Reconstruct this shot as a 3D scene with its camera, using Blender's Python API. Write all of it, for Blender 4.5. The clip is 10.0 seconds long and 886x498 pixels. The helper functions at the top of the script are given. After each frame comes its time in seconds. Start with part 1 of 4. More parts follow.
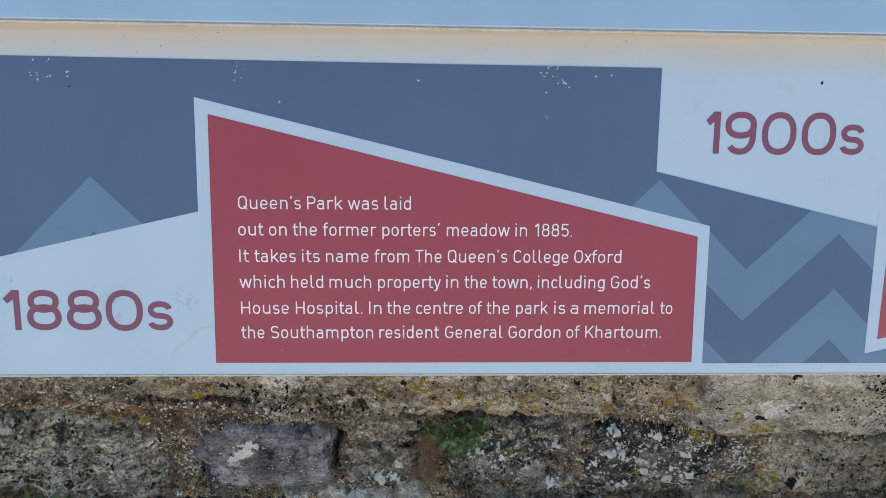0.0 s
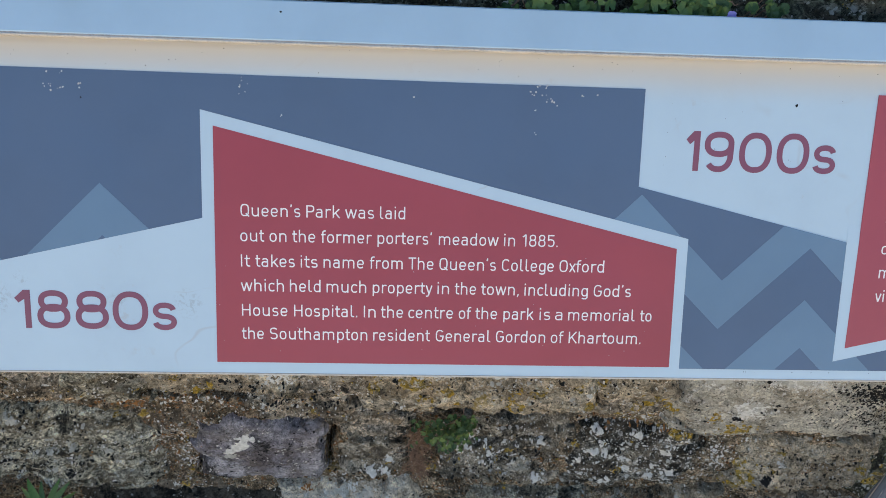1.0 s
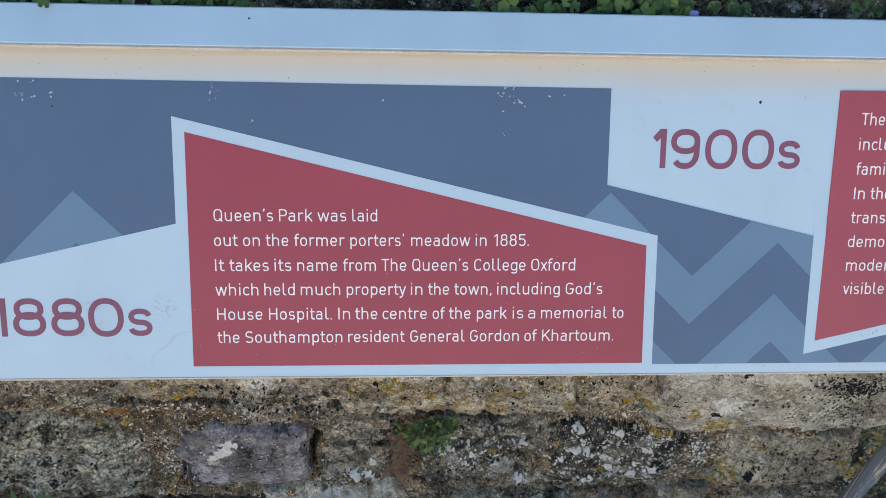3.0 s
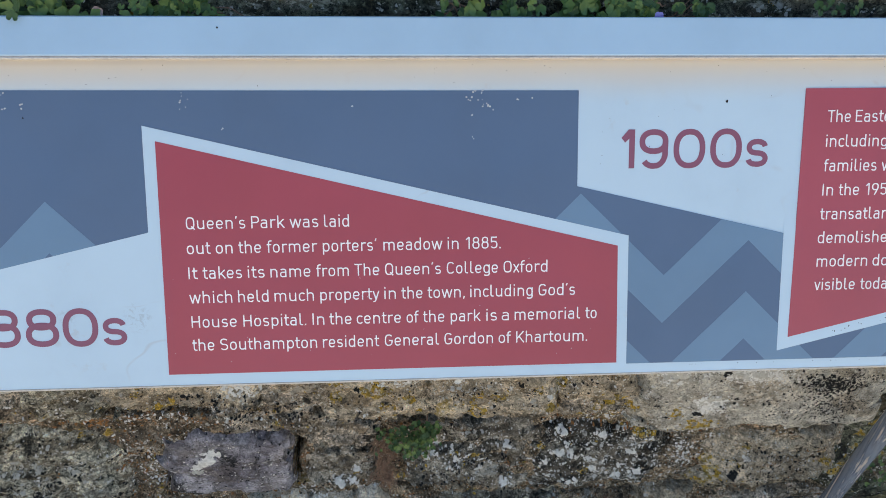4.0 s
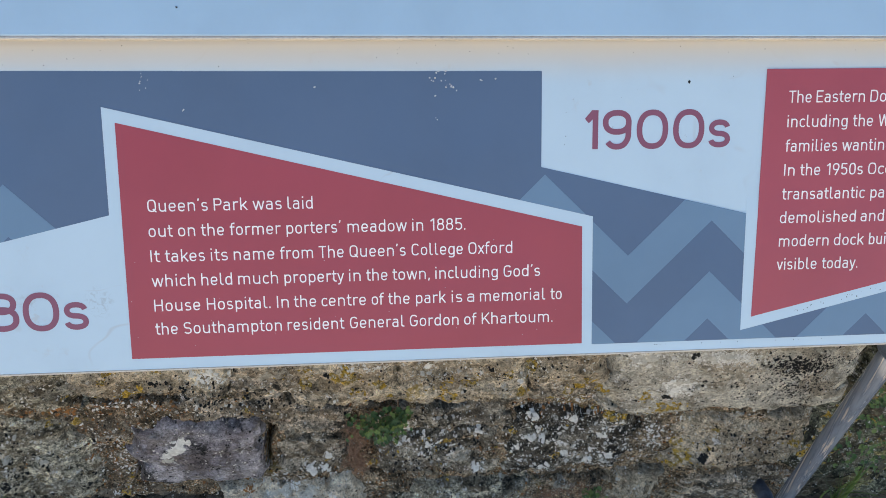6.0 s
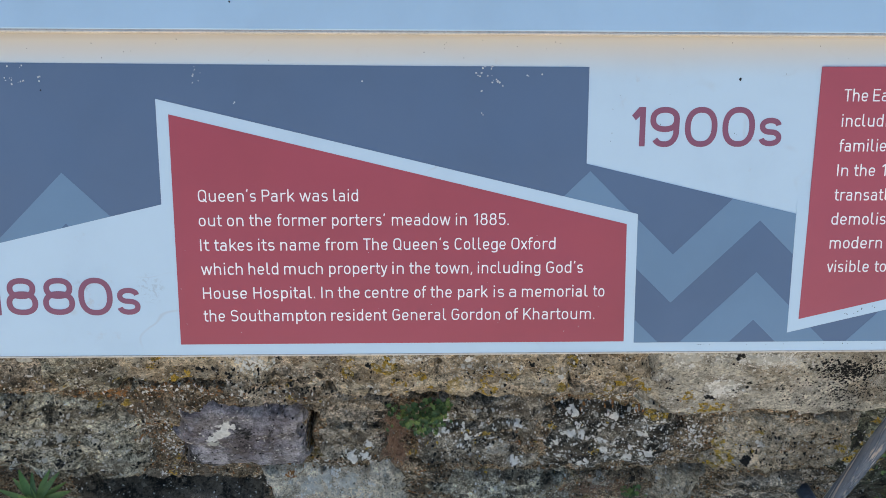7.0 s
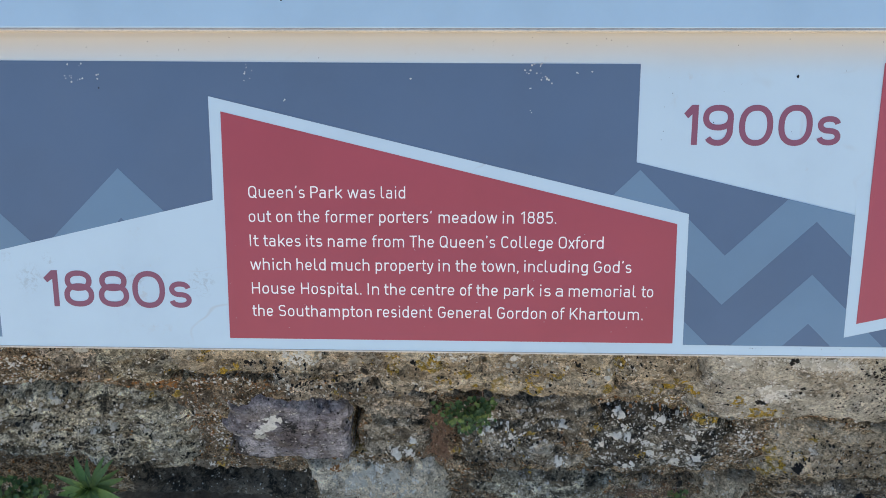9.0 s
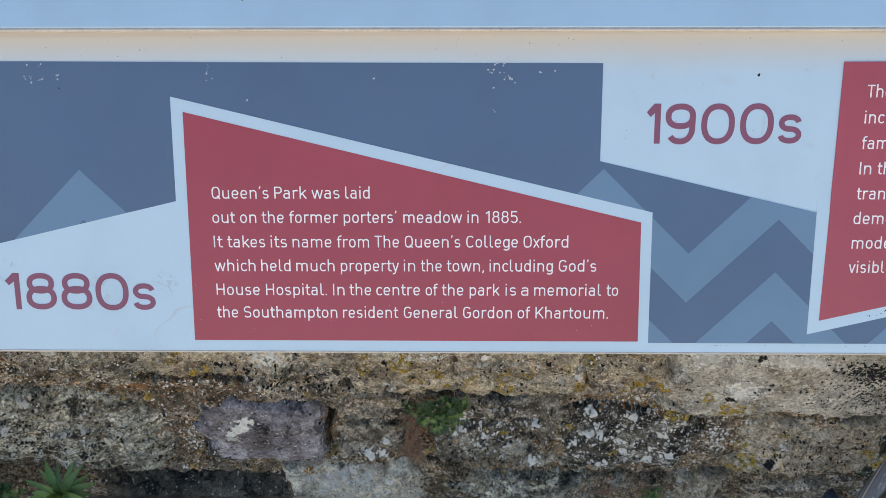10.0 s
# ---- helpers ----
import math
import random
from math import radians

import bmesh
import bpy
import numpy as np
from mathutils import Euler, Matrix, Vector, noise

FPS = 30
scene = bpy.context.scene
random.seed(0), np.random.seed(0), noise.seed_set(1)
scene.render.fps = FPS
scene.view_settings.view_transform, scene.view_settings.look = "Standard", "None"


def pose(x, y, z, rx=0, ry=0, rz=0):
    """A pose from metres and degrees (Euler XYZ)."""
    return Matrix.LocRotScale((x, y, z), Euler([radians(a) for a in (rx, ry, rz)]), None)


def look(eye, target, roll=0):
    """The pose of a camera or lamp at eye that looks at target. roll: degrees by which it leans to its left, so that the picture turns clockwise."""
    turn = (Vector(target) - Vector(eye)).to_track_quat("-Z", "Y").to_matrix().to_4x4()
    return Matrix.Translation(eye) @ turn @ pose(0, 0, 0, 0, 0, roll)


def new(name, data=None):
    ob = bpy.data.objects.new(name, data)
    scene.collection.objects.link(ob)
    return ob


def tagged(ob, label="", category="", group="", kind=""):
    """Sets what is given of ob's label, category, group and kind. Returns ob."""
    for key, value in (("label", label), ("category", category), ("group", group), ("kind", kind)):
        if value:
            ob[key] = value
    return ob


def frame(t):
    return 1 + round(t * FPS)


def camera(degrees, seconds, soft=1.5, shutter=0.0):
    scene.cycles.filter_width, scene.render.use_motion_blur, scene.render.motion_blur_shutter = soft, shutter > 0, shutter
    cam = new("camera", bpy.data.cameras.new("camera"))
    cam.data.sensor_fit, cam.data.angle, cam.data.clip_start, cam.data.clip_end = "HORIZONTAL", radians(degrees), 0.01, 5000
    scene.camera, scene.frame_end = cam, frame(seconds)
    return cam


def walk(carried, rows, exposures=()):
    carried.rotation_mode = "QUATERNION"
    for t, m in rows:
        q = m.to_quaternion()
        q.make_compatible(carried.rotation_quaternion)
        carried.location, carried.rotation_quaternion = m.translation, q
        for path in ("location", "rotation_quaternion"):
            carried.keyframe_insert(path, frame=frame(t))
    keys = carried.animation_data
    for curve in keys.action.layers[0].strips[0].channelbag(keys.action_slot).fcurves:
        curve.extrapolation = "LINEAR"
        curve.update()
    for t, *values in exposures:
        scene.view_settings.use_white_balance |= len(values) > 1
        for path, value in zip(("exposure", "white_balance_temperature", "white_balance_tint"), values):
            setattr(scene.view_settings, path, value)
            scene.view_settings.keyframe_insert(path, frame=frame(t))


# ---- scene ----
# The sign leans back by 30 degrees; its own axes are u (along it), v (up its face) and d (out of its face).
LEAN_BACK = 30.0
SIGN = pose(0, 0, 0.75, -LEAN_BACK)
FACE = SIGN @ Matrix.Translation((0, -0.97, -0.915))
cam = camera(59.7, 10.0, soft=0.5)
PATH = [
    (0, (-0.0250, 0.0570, 1.2310), (0.0430, 2.0280, 0.8990), 0.50),
    (0.2, (-0.0254, 0.0442, 1.2386), (0.0327, 2.0128, 0.8933), 0.74),
    (0.3, (-0.0256, 0.0378, 1.2424), (0.0441, 2.0052, 0.8916), 0.86),
    (0.5, (-0.0260, 0.0250, 1.2500), (0.0590, 1.9900, 0.8920), 1.10),
    (0.7, (-0.0256, 0.0202, 1.2540), (0.0592, 1.9856, 0.8938), 1.26),
    (1, (-0.0250, 0.0130, 1.2600), (0.0600, 1.9790, 0.9060), 1.50),
    (1.3, (-0.0172, 0.0112, 1.2576), (0.0780, 1.9778, 0.9070), 1.50),
    (1.5, (-0.0120, 0.0100, 1.2560), (0.0860, 1.9770, 0.9090), 1.50),
    (2, (-0.0090, 0.0050, 1.2520), (0.0950, 1.9730, 0.9100), 1.30),
    (3.5, (0.0150, -0.0030, 1.2530), (0.1150, 1.9680, 0.9280), -0.00),
    (4, (0.0330, -0.0080, 1.2490), (0.1420, 1.9640, 0.9350), -0.60),
    (4.2, (0.0406, -0.0108, 1.2486), (0.1593, 1.9612, 0.9378), -1.00),
    (4.5, (0.0520, -0.0150, 1.2480), (0.1800, 1.9570, 0.9400), -1.60),
    (4.8, (0.0568, -0.0162, 1.2450), (0.2007, 1.9558, 0.9350), -1.60),
    (5, (0.0600, -0.0170, 1.2430), (0.2070, 1.9550, 0.9400), -1.60),
    (5.5, (0.0590, -0.0120, 1.2320), (0.2120, 1.9570, 0.9170), -1.00),
    (6.8, (0.0560, -0.0120, 1.2300), (0.1880, 1.9540, 0.8890), 0.30),
    (7, (0.0580, -0.0160, 1.2360), (0.0950, 1.9530, 0.8880), -0.10),
    (7.1, (0.0566, -0.0164, 1.2364), (0.0709, 1.9518, 0.8858), -0.05),
    (7.2, (0.0552, -0.0168, 1.2368), (0.0449, 1.9506, 0.8827), -0.09),
    (7.3, (0.0538, -0.0172, 1.2372), (0.0023, 1.9494, 0.8816), -0.23),
    (7.4, (0.0524, -0.0176, 1.2376), (-0.0435, 1.9482, 0.8812), -0.44),
    (7.5, (0.0510, -0.0180, 1.2380), (-0.0610, 1.9470, 0.8850), -0.70),
    (8, (0.0490, -0.0140, 1.2380), (-0.0780, 1.9510, 0.8870), -0.50),
    (8.5, (0.0540, -0.0130, 1.2370), (-0.0690, 1.9520, 0.8870), -0.30),
    (9, (0.0580, -0.0140, 1.2350), (-0.0250, 1.9530, 0.8830), 0.00),
    (9.5, (0.0620, -0.0150, 1.2320), (-0.0080, 1.9520, 0.8780), 0.20),
    (9.7, (0.0630, -0.0148, 1.2321), (-0.0069, 1.9530, 0.8751), 0.18),
    (9.8, (0.0645, -0.0146, 1.2322), (0.0007, 1.9535, 0.8756), 0.16),
    (10, (0.0860, -0.0120, 1.2340), (0.0370, 1.9560, 0.8830), -0.20),
]
walk(cam, [(t, FACE @ look(eye, target, roll)) for t, eye, target, roll in PATH], [(0.0, 1.13, 6400, 8.0), (1.0, 1.19, 6400, 8.0), (2.0, 1.27, 6400, 8.0), (3.5, 1.3, 6400, 8.0), (10.0, 1.29, 6400, 8.0)])

# ---- light: open shade under a clear sky, the sun behind the high wall ----
SUN_UP = 53.0
world = bpy.data.worlds.new("sky")
scene.world = world
world.use_nodes = True
wn = world.node_tree
sky = wn.nodes.new("ShaderNodeTexSky")
sky.sky_type, sky.sun_disc = "NISHITA", False
sky.sun_elevation, sky.sun_rotation = radians(SUN_UP), 0.0
wn.links.new(sky.outputs["Color"], wn.nodes["Background"].inputs["Color"])
wn.nodes["Background"].inputs["Strength"].default_value = 0.11
sun = new("sun", bpy.data.lights.new("sun", "SUN"))
sun.data.energy, sun.data.angle, sun.data.color = 5.0, radians(0.55), (1.0, 0.94, 0.84)
sun.matrix_world = look((0, 10 * math.cos(radians(SUN_UP)), 10 * math.sin(radians(SUN_UP))), (0, 0, 0))


# ---- materials ----
class Mat:
    """A small builder of node materials in metres (object space)."""

    def __init__(self, name, rough=0.6, metal=0.0):
        self.m = bpy.data.materials.new(name)
        self.m.use_nodes = True
        self.t = self.m.node_tree
        self.b = self.t.nodes["Principled BSDF"]
        self.b.inputs["Roughness"].default_value = rough
        self.b.inputs["Metallic"].default_value = metal
        self.co = self.t.nodes.new("ShaderNodeTexCoord").outputs["Object"]

    def put(self, value, socket):
        if isinstance(value, (int, float)):
            socket.default_value = value
        elif isinstance(value, tuple):
            socket.default_value = (*value, 1.0) if len(value) == 3 else value
        else:
            self.t.links.new(value, socket)

    def noise(self, scale, detail=4.0, rough=0.55, warp=0.0, co=None):
        n = self.t.nodes.new("ShaderNodeTexNoise")
        n.inputs["Scale"].default_value, n.inputs["Detail"].default_value = scale, detail
        n.inputs["Roughness"].default_value, n.inputs["Distortion"].default_value = rough, warp
        self.t.links.new(co or self.co, n.inputs["Vector"])
        return n.outputs["Fac"]

    def shifted(self, scale, amount):
        """Coordinates pushed about by a noise, for ragged outlines."""
        n = self.t.nodes.new("ShaderNodeTexNoise")
        n.inputs["Scale"].default_value, n.inputs["Detail"].default_value = scale, 4.0
        self.t.links.new(self.co, n.inputs["Vector"])
        a = self.t.nodes.new("ShaderNodeVectorMath")
        a.operation = "MULTIPLY_ADD"
        self.t.links.new(n.outputs["Color"], a.inputs[0])
        a.inputs[1].default_value = (amount,) * 3
        self.t.links.new(self.co, a.inputs[2])
        return a.outputs[0]

    def stretched(self, along, up):
        """Coordinates squeezed upwards, for beds and flakes that lie level."""
        n = self.t.nodes.new("ShaderNodeMapping")
        n.inputs["Scale"].default_value = (along, along, up)
        self.t.links.new(self.co, n.inputs["Vector"])
        return n.outputs[0]

    def cells(self, scale, co=None, out="Distance", spread=1.0):
        n = self.t.nodes.new("ShaderNodeTexVoronoi")
        n.inputs["Scale"].default_value, n.inputs["Randomness"].default_value = scale, spread
        self.t.links.new(co or self.co, n.inputs["Vector"])
        return n.outputs[out]

    def ramp(self, fac, lo, hi, a=0.0, b=1.0):
        n = self.t.nodes.new("ShaderNodeMapRange")
        n.interpolation_type = "SMOOTHSTEP"
        self.put(fac, n.inputs["Value"])
        for key, value in (("From Min", lo), ("From Max", hi), ("To Min", a), ("To Max", b)):
            n.inputs[key].default_value = value
        return n.outputs["Result"]

    def math(self, op, a, b=0.0):
        n = self.t.nodes.new("ShaderNodeMath")
        n.operation = op
        self.put(a, n.inputs[0])
        self.put(b, n.inputs[1])
        return n.outputs[0]

    def mix(self, fac, a, b, how="MIX"):
        n = self.t.nodes.new("ShaderNodeMix")
        n.data_type, n.blend_type = "RGBA", how
        self.put(fac, n.inputs["Factor"])
        self.put(a, n.inputs[6])
        self.put(b, n.inputs[7])
        return n.outputs[2]

    def axis(self, which):
        n = self.t.nodes.new("ShaderNodeSeparateXYZ")
        self.t.links.new(self.co, n.inputs[0])
        return n.outputs[which]

    def piece(self):
        """A random number for each object."""
        return self.t.nodes.new("ShaderNodeObjectInfo").outputs["Random"]

    def done(self, colour, bump=None, strength=0.4, depth=0.002, rough=None):
        self.put(colour, self.b.inputs["Base Color"])
        if rough is not None:
            self.put(rough, self.b.inputs["Roughness"])
        if bump is not None:
            n = self.t.nodes.new("ShaderNodeBump")
            n.inputs["Strength"].default_value, n.inputs["Distance"].default_value = strength, depth
            self.put(bump, n.inputs["Height"])
            self.t.links.new(n.outputs["Normal"], self.b.inputs["Normal"])
        return self.m


def print_mat(name, colour, rough=0.36):
    """Outdoor print film: even colour, faint grime, slight waviness."""
    m = Mat(name, rough)
    grime = m.ramp(m.noise(5, 6, 0.6), 0.35, 0.75)
    dark = tuple(c * 0.9 for c in colour)
    col = m.mix(grime, colour, dark)
    return m.done(col, m.noise(35, 2), 0.06, 0.001, m.ramp(m.noise(11, 5), 0.3, 0.7, rough - 0.05, rough + 0.08))


# rubbed grey smudges on the white film: u, v, radius
SMUDGES = ((-0.506, 0.127, 0.012), (-0.564, 0.129, 0.008), (-0.535, 0.1, 0.024), (-0.303, 0.097, 0.024), (-0.39, 0.1, 0.015))


def white_mat(name, lip_light):
    m = Mat(name, 0.4)
    col = m.mix(m.ramp(m.noise(7, 6, 0.6), 0.4, 0.8), (0.506, 0.642, 0.732), (0.467, 0.595, 0.685))
    # thin grey tide lines and rubbed smears
    line = m.ramp(m.math("ABSOLUTE", m.math("SUBTRACT", m.noise(6, 3, 0.5, 0.6), 0.5)), 0.0, 0.012, 1.0, 0.0)
    line = m.math("MULTIPLY", line, m.ramp(m.noise(9, 3), 0.52, 0.68, 0.0, 0.4))
    col = m.mix(line, col, (0.42, 0.43, 0.44))
    smear = m.math("MULTIPLY", m.ramp(m.noise(45, 6, 0.7), 0.56, 0.7), m.ramp(m.noise(7, 2), 0.55, 0.7, 0.0, 0.45))
    col = m.mix(smear, col, (0.45, 0.45, 0.44))
    if not lip_light:
        for u, v, r in SMUDGES:
            spot = m.t.nodes.new("ShaderNodeVectorMath")
            spot.operation = "DISTANCE"
            m.t.links.new(m.shifted(60, 0.02), spot.inputs[0])
            spot.inputs[1].default_value = (u + 0.01, 0.01, v + 0.01)
            near = m.math("MULTIPLY", m.ramp(spot.outputs["Value"], r * 0.3, r, 1.0, 0.0), m.ramp(m.noise(150, 5, 0.65, 0.8), 0.48, 0.6, 0.0, 0.34))
            col = m.mix(near, col, (0.25, 0.29, 0.31))
    if lip_light:
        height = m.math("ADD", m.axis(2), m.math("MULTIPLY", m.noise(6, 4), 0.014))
        # warm bounced light below the rail's lip, put into the colour
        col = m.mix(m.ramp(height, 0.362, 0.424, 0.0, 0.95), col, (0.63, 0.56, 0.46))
        # the lip's shadow, painted as a thin brown line
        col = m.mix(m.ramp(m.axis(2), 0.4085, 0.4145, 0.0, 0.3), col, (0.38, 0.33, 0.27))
    return m.done(col, m.noise(40, 2), 0.05, 0.001)


def mottled(m, colour, scales):
    """Multiplies a colour by noises: (scale, low, high, bright, dark)."""
    for scale, lo, hi, bright, dark in scales:
        k = m.ramp(m.noise(scale, 7, 0.72, 0.3), lo, hi, bright, dark)
        n = m.t.nodes.new("ShaderNodeCombineColor")
        for i in range(3):
            m.t.links.new(k, n.inputs[i])
        colour = m.mix(1.0, colour, n.outputs[0], "MULTIPLY")
    return colour


def grit(m, colour, ragged, scale, share, tone):
    """Small grains of another colour; share is the part of the grains that show it."""
    n = m.t.nodes.new("ShaderNodeSeparateColor")
    m.t.links.new(m.cells(scale, ragged, "Color"), n.inputs[0])
    bead = m.ramp(m.cells(scale, ragged), 0.38, 0.48, 1.0, 0.0)
    return m.mix(m.math("MULTIPLY", bead, m.ramp(n.outputs[0], 1 - share, 1.02 - share)), colour, tone)


def weather(m, col, amount):
    """Grime, soot and ashen bloom that run on over stones and joints alike."""
    flat = m.stretched(1.0, 2.4)
    col = m.mix(m.ramp(m.noise(11, 9, 0.75, 0.8, flat), 0.50, 0.56, 0.0, 0.72 * amount), col, (0.185, 0.148, 0.108))
    col = m.mix(m.ramp(m.noise(29, 9, 0.76, 0.7), 0.55, 0.60, 0.0, 0.92 * amount), col, (0.04, 0.036, 0.028))
    col = m.mix(m.ramp(m.noise(19, 9, 0.78, 0.6, flat), 0.56, 0.62, 0.0, 0.75 * amount), col, (0.62, 0.565, 0.455))
    return m.mix(m.ramp(m.noise(190, 6, 0.78), 0.58, 0.61, 0.0, 0.95 * amount), col, (0.03, 0.028, 0.025))


def rock_mat(name, light, dark, crust=0.5, white=0.5, yellow=0.3, specks=0.5, mottle=1.0, bedded=3.2):
    """Weathered rubble stone: mottled, with black crust, pale and mustard lichen, and dark pits."""
    m = Mat(name, 0.95)
    m.b.inputs["Specular IOR Level"].default_value = 0.12
    ragged = m.shifted(90, 0.012)
    flat = m.stretched(1.0, bedded)
    coarse = m.noise(7, 9, 0.68, 0.5, flat)
    mid = m.noise(34, 9, 0.72, 0.5)
    fine = m.noise(120, 8, 0.75)
    tiny = m.noise(420, 4, 0.75)
    col = m.mix(m.ramp(coarse, 0.44, 0.56), light, dark)
    col = m.mix(m.ramp(m.piece(), 0.0, 1.0, 0.0, 0.25), col, tuple(c * 0.75 for c in dark))
    col = m.mix(m.ramp(m.noise(14, 8, 0.72, 0.7, flat), 0.52, 0.56, 0.0, 0.3 + 0.45 * mottle), col, (dark[0] * 0.5, dark[1] * 0.41, dark[2] * 0.31))
    k = mottle
    col = mottled(m, col, ((11, 0.40, 0.62, 1.02 + 0.22 * k, 1 - 0.32 * k), (30, 0.40, 0.60, 1 + 0.3 * k, 1 - 0.36 * k), (95, 0.45, 0.60, 1 + 0.42 * k, 1 - 0.52 * k), (300, 0.45, 0.60, 1 + 0.34 * k, 1 - 0.46 * k)))
    col = weather(m, col, 0.15 + 0.7 * mottle)
    black = m.math("MULTIPLY", m.ramp(m.noise(15, 9, 0.72, 0.6), 0.64 - 0.2 * crust, 0.70 - 0.18 * crust), m.ramp(fine, 0.40, 0.5))
    col = m.mix(m.math("MULTIPLY", black, 0.9), col, (0.022, 0.022, 0.02))
    pits = m.math("MULTIPLY", m.ramp(m.cells(120, ragged), 0.12, 0.2, 1.0, 0.0), m.ramp(m.noise(19, 2), 0.62 - 0.25 * specks, 0.7 - 0.2 * specks))
    small = m.math("MULTIPLY", m.ramp(m.cells(260, ragged), 0.14, 0.24, 1.0, 0.0), m.ramp(m.noise(24, 3), 0.62 - 0.25 * specks, 0.7 - 0.2 * specks))
    pits = m.math("MAXIMUM", pits, small)
    col = m.mix(pits, col, (0.012, 0.012, 0.011))
    gold = m.math("MULTIPLY", m.ramp(m.noise(13, 6, 0.7, 0.8), 0.74 - 0.12 * yellow, 0.79 - 0.12 * yellow), m.ramp(fine, 0.4, 0.55, 0.1, 1.0))
    col = m.mix(m.math("MULTIPLY", gold, 0.8), col, (0.40, 0.27, 0.055))
    patch = m.ramp(m.noise(12, 5, 0.65, 0.5), 0.64 - 0.2 * white, 0.74 - 0.2 * white)
    spots = m.math("MAXIMUM", m.ramp(m.cells(62, ragged), 0.22, 0.32, 1.0, 0.0), m.ramp(m.cells(170, ragged), 0.2, 0.3, 1.0, 0.0))
    col = m.mix(m.math("MULTIPLY", m.math("MULTIPLY", spots, patch), m.ramp(tiny, 0.3, 0.5, 0.5, 0.95)), col, (0.62, 0.61, 0.57))
    col = grit(m, col, ragged, 230, 0.05 + 0.06 * white, (0.66, 0.63, 0.56))
    height = m.math("ADD", m.math("MULTIPLY", mid, 0.9), m.math("ADD", m.math("MULTIPLY", fine, 0.6), m.math("MULTIPLY", tiny, 0.25)))
    height = m.math("SUBTRACT", height, m.math("MULTIPLY", pits, 0.4))
    return m.done(col, height, 1.0, 0.010)


def mortar_mat():
    m = Mat("lime_mortar", 0.95)
    m.b.inputs["Specular IOR Level"].default_value = 0.12
    ragged = m.shifted(120, 0.009)
    mid = m.noise(30, 9, 0.72, 0.6)
    fine = m.noise(130, 8, 0.75)
    col = m.mix(m.ramp(m.noise(7, 7, 0.65), 0.42, 0.58), (0.55, 0.42, 0.27), (0.36, 0.27, 0.175))
    col = m.mix(m.ramp(m.noise(10, 6, 0.65, 0.5), 0.54, 0.62, 0.0, 0.75), col, (0.36, 0.32, 0.25))
    col = mottled(m, col, ((26, 0.42, 0.60, 1.15, 0.45), (90, 0.42, 0.58, 1.3, 0.35), (300, 0.42, 0.58, 1.35, 0.4)))
    col = grit(m, col, ragged, 150, 0.12, (0.36, 0.16, 0.06))
    col = grit(m, col, ragged, 330, 0.14, (0.34, 0.15, 0.06))
    col = grit(m, col, ragged, 240, 0.13, (0.68, 0.59, 0.46))
    col = grit(m, col, ragged, 130, 0.05, (0.66, 0.62, 0.54))
    col = grit(m, col, ragged, 200, 0.10, (0.02, 0.018, 0.015))
    col = weather(m, col, 0.55)
    moss = m.math("MULTIPLY", m.ramp(m.noise(9, 5), 0.6, 0.68), m.ramp(fine, 0.4, 0.55))
    col = m.mix(m.math("MULTIPLY", moss, 0.7), col, (0.22, 0.16, 0.03))
    return m.done(col, m.math("ADD", mid, fine), 1.0, 0.010)


def lichen_mat():
    """Mustard crust: golden rims, olive and worn-through tan middles, dark grains."""
    m = Mat("mustard_lichen", 0.95)
    m.b.inputs["Specular IOR Level"].default_value = 0.15
    ragged = m.shifted(160, 0.006)
    col = m.mix(m.ramp(m.noise(42, 5, 0.6), 0.42, 0.6), (0.56, 0.36, 0.06), (0.42, 0.30, 0.085))
    col = m.mix(m.ramp(m.noise(85, 6, 0.7, 0.5), 0.52, 0.6, 0.0, 0.9), col, (0.47, 0.40, 0.27))
    col = mottled(m, col, ((130, 0.42, 0.6, 1.2, 0.55), (400, 0.42, 0.6, 1.2, 0.6)))
    col = grit(m, col, ragged, 220, 0.12, (0.04, 0.035, 0.02))
    col = grit(m, col, ragged, 260, 0.12, (0.62, 0.58, 0.46))
    return m.done(col, m.math("ADD", m.noise(90, 6, 0.7), m.noise(330, 4)), 1.0, 0.006)


def leaf_mat(name, a, b):
    m = Mat(name, 0.55)
    col = m.mix(m.piece(), a, b)
    col = m.mix(m.ramp(m.noise(160, 4), 0.4, 0.7, 0.0, 0.4), col, tuple(c * 0.55 for c in a))
    return m.done(col, m.noise(260, 3), 0.3, 0.001)


def plain_mat(name, a, b, scale, rough=0.8, metal=0.0, bump=0.3, depth=0.002):
    m = Mat(name, rough, metal)
    if rough >= 0.8:
        m.b.inputs["Specular IOR Level"].default_value = 0.15
    f = m.noise(scale, 7, 0.65)
    col = m.mix(m.ramp(f, 0.35, 0.65), a, b)
    col = m.mix(m.ramp(m.noise(scale * 9, 5, 0.7), 0.45, 0.7, 0.0, 0.5), col, tuple(c * 0.6 for c in b))
    return m.done(col, m.noise(scale * 6, 6), bump, depth)


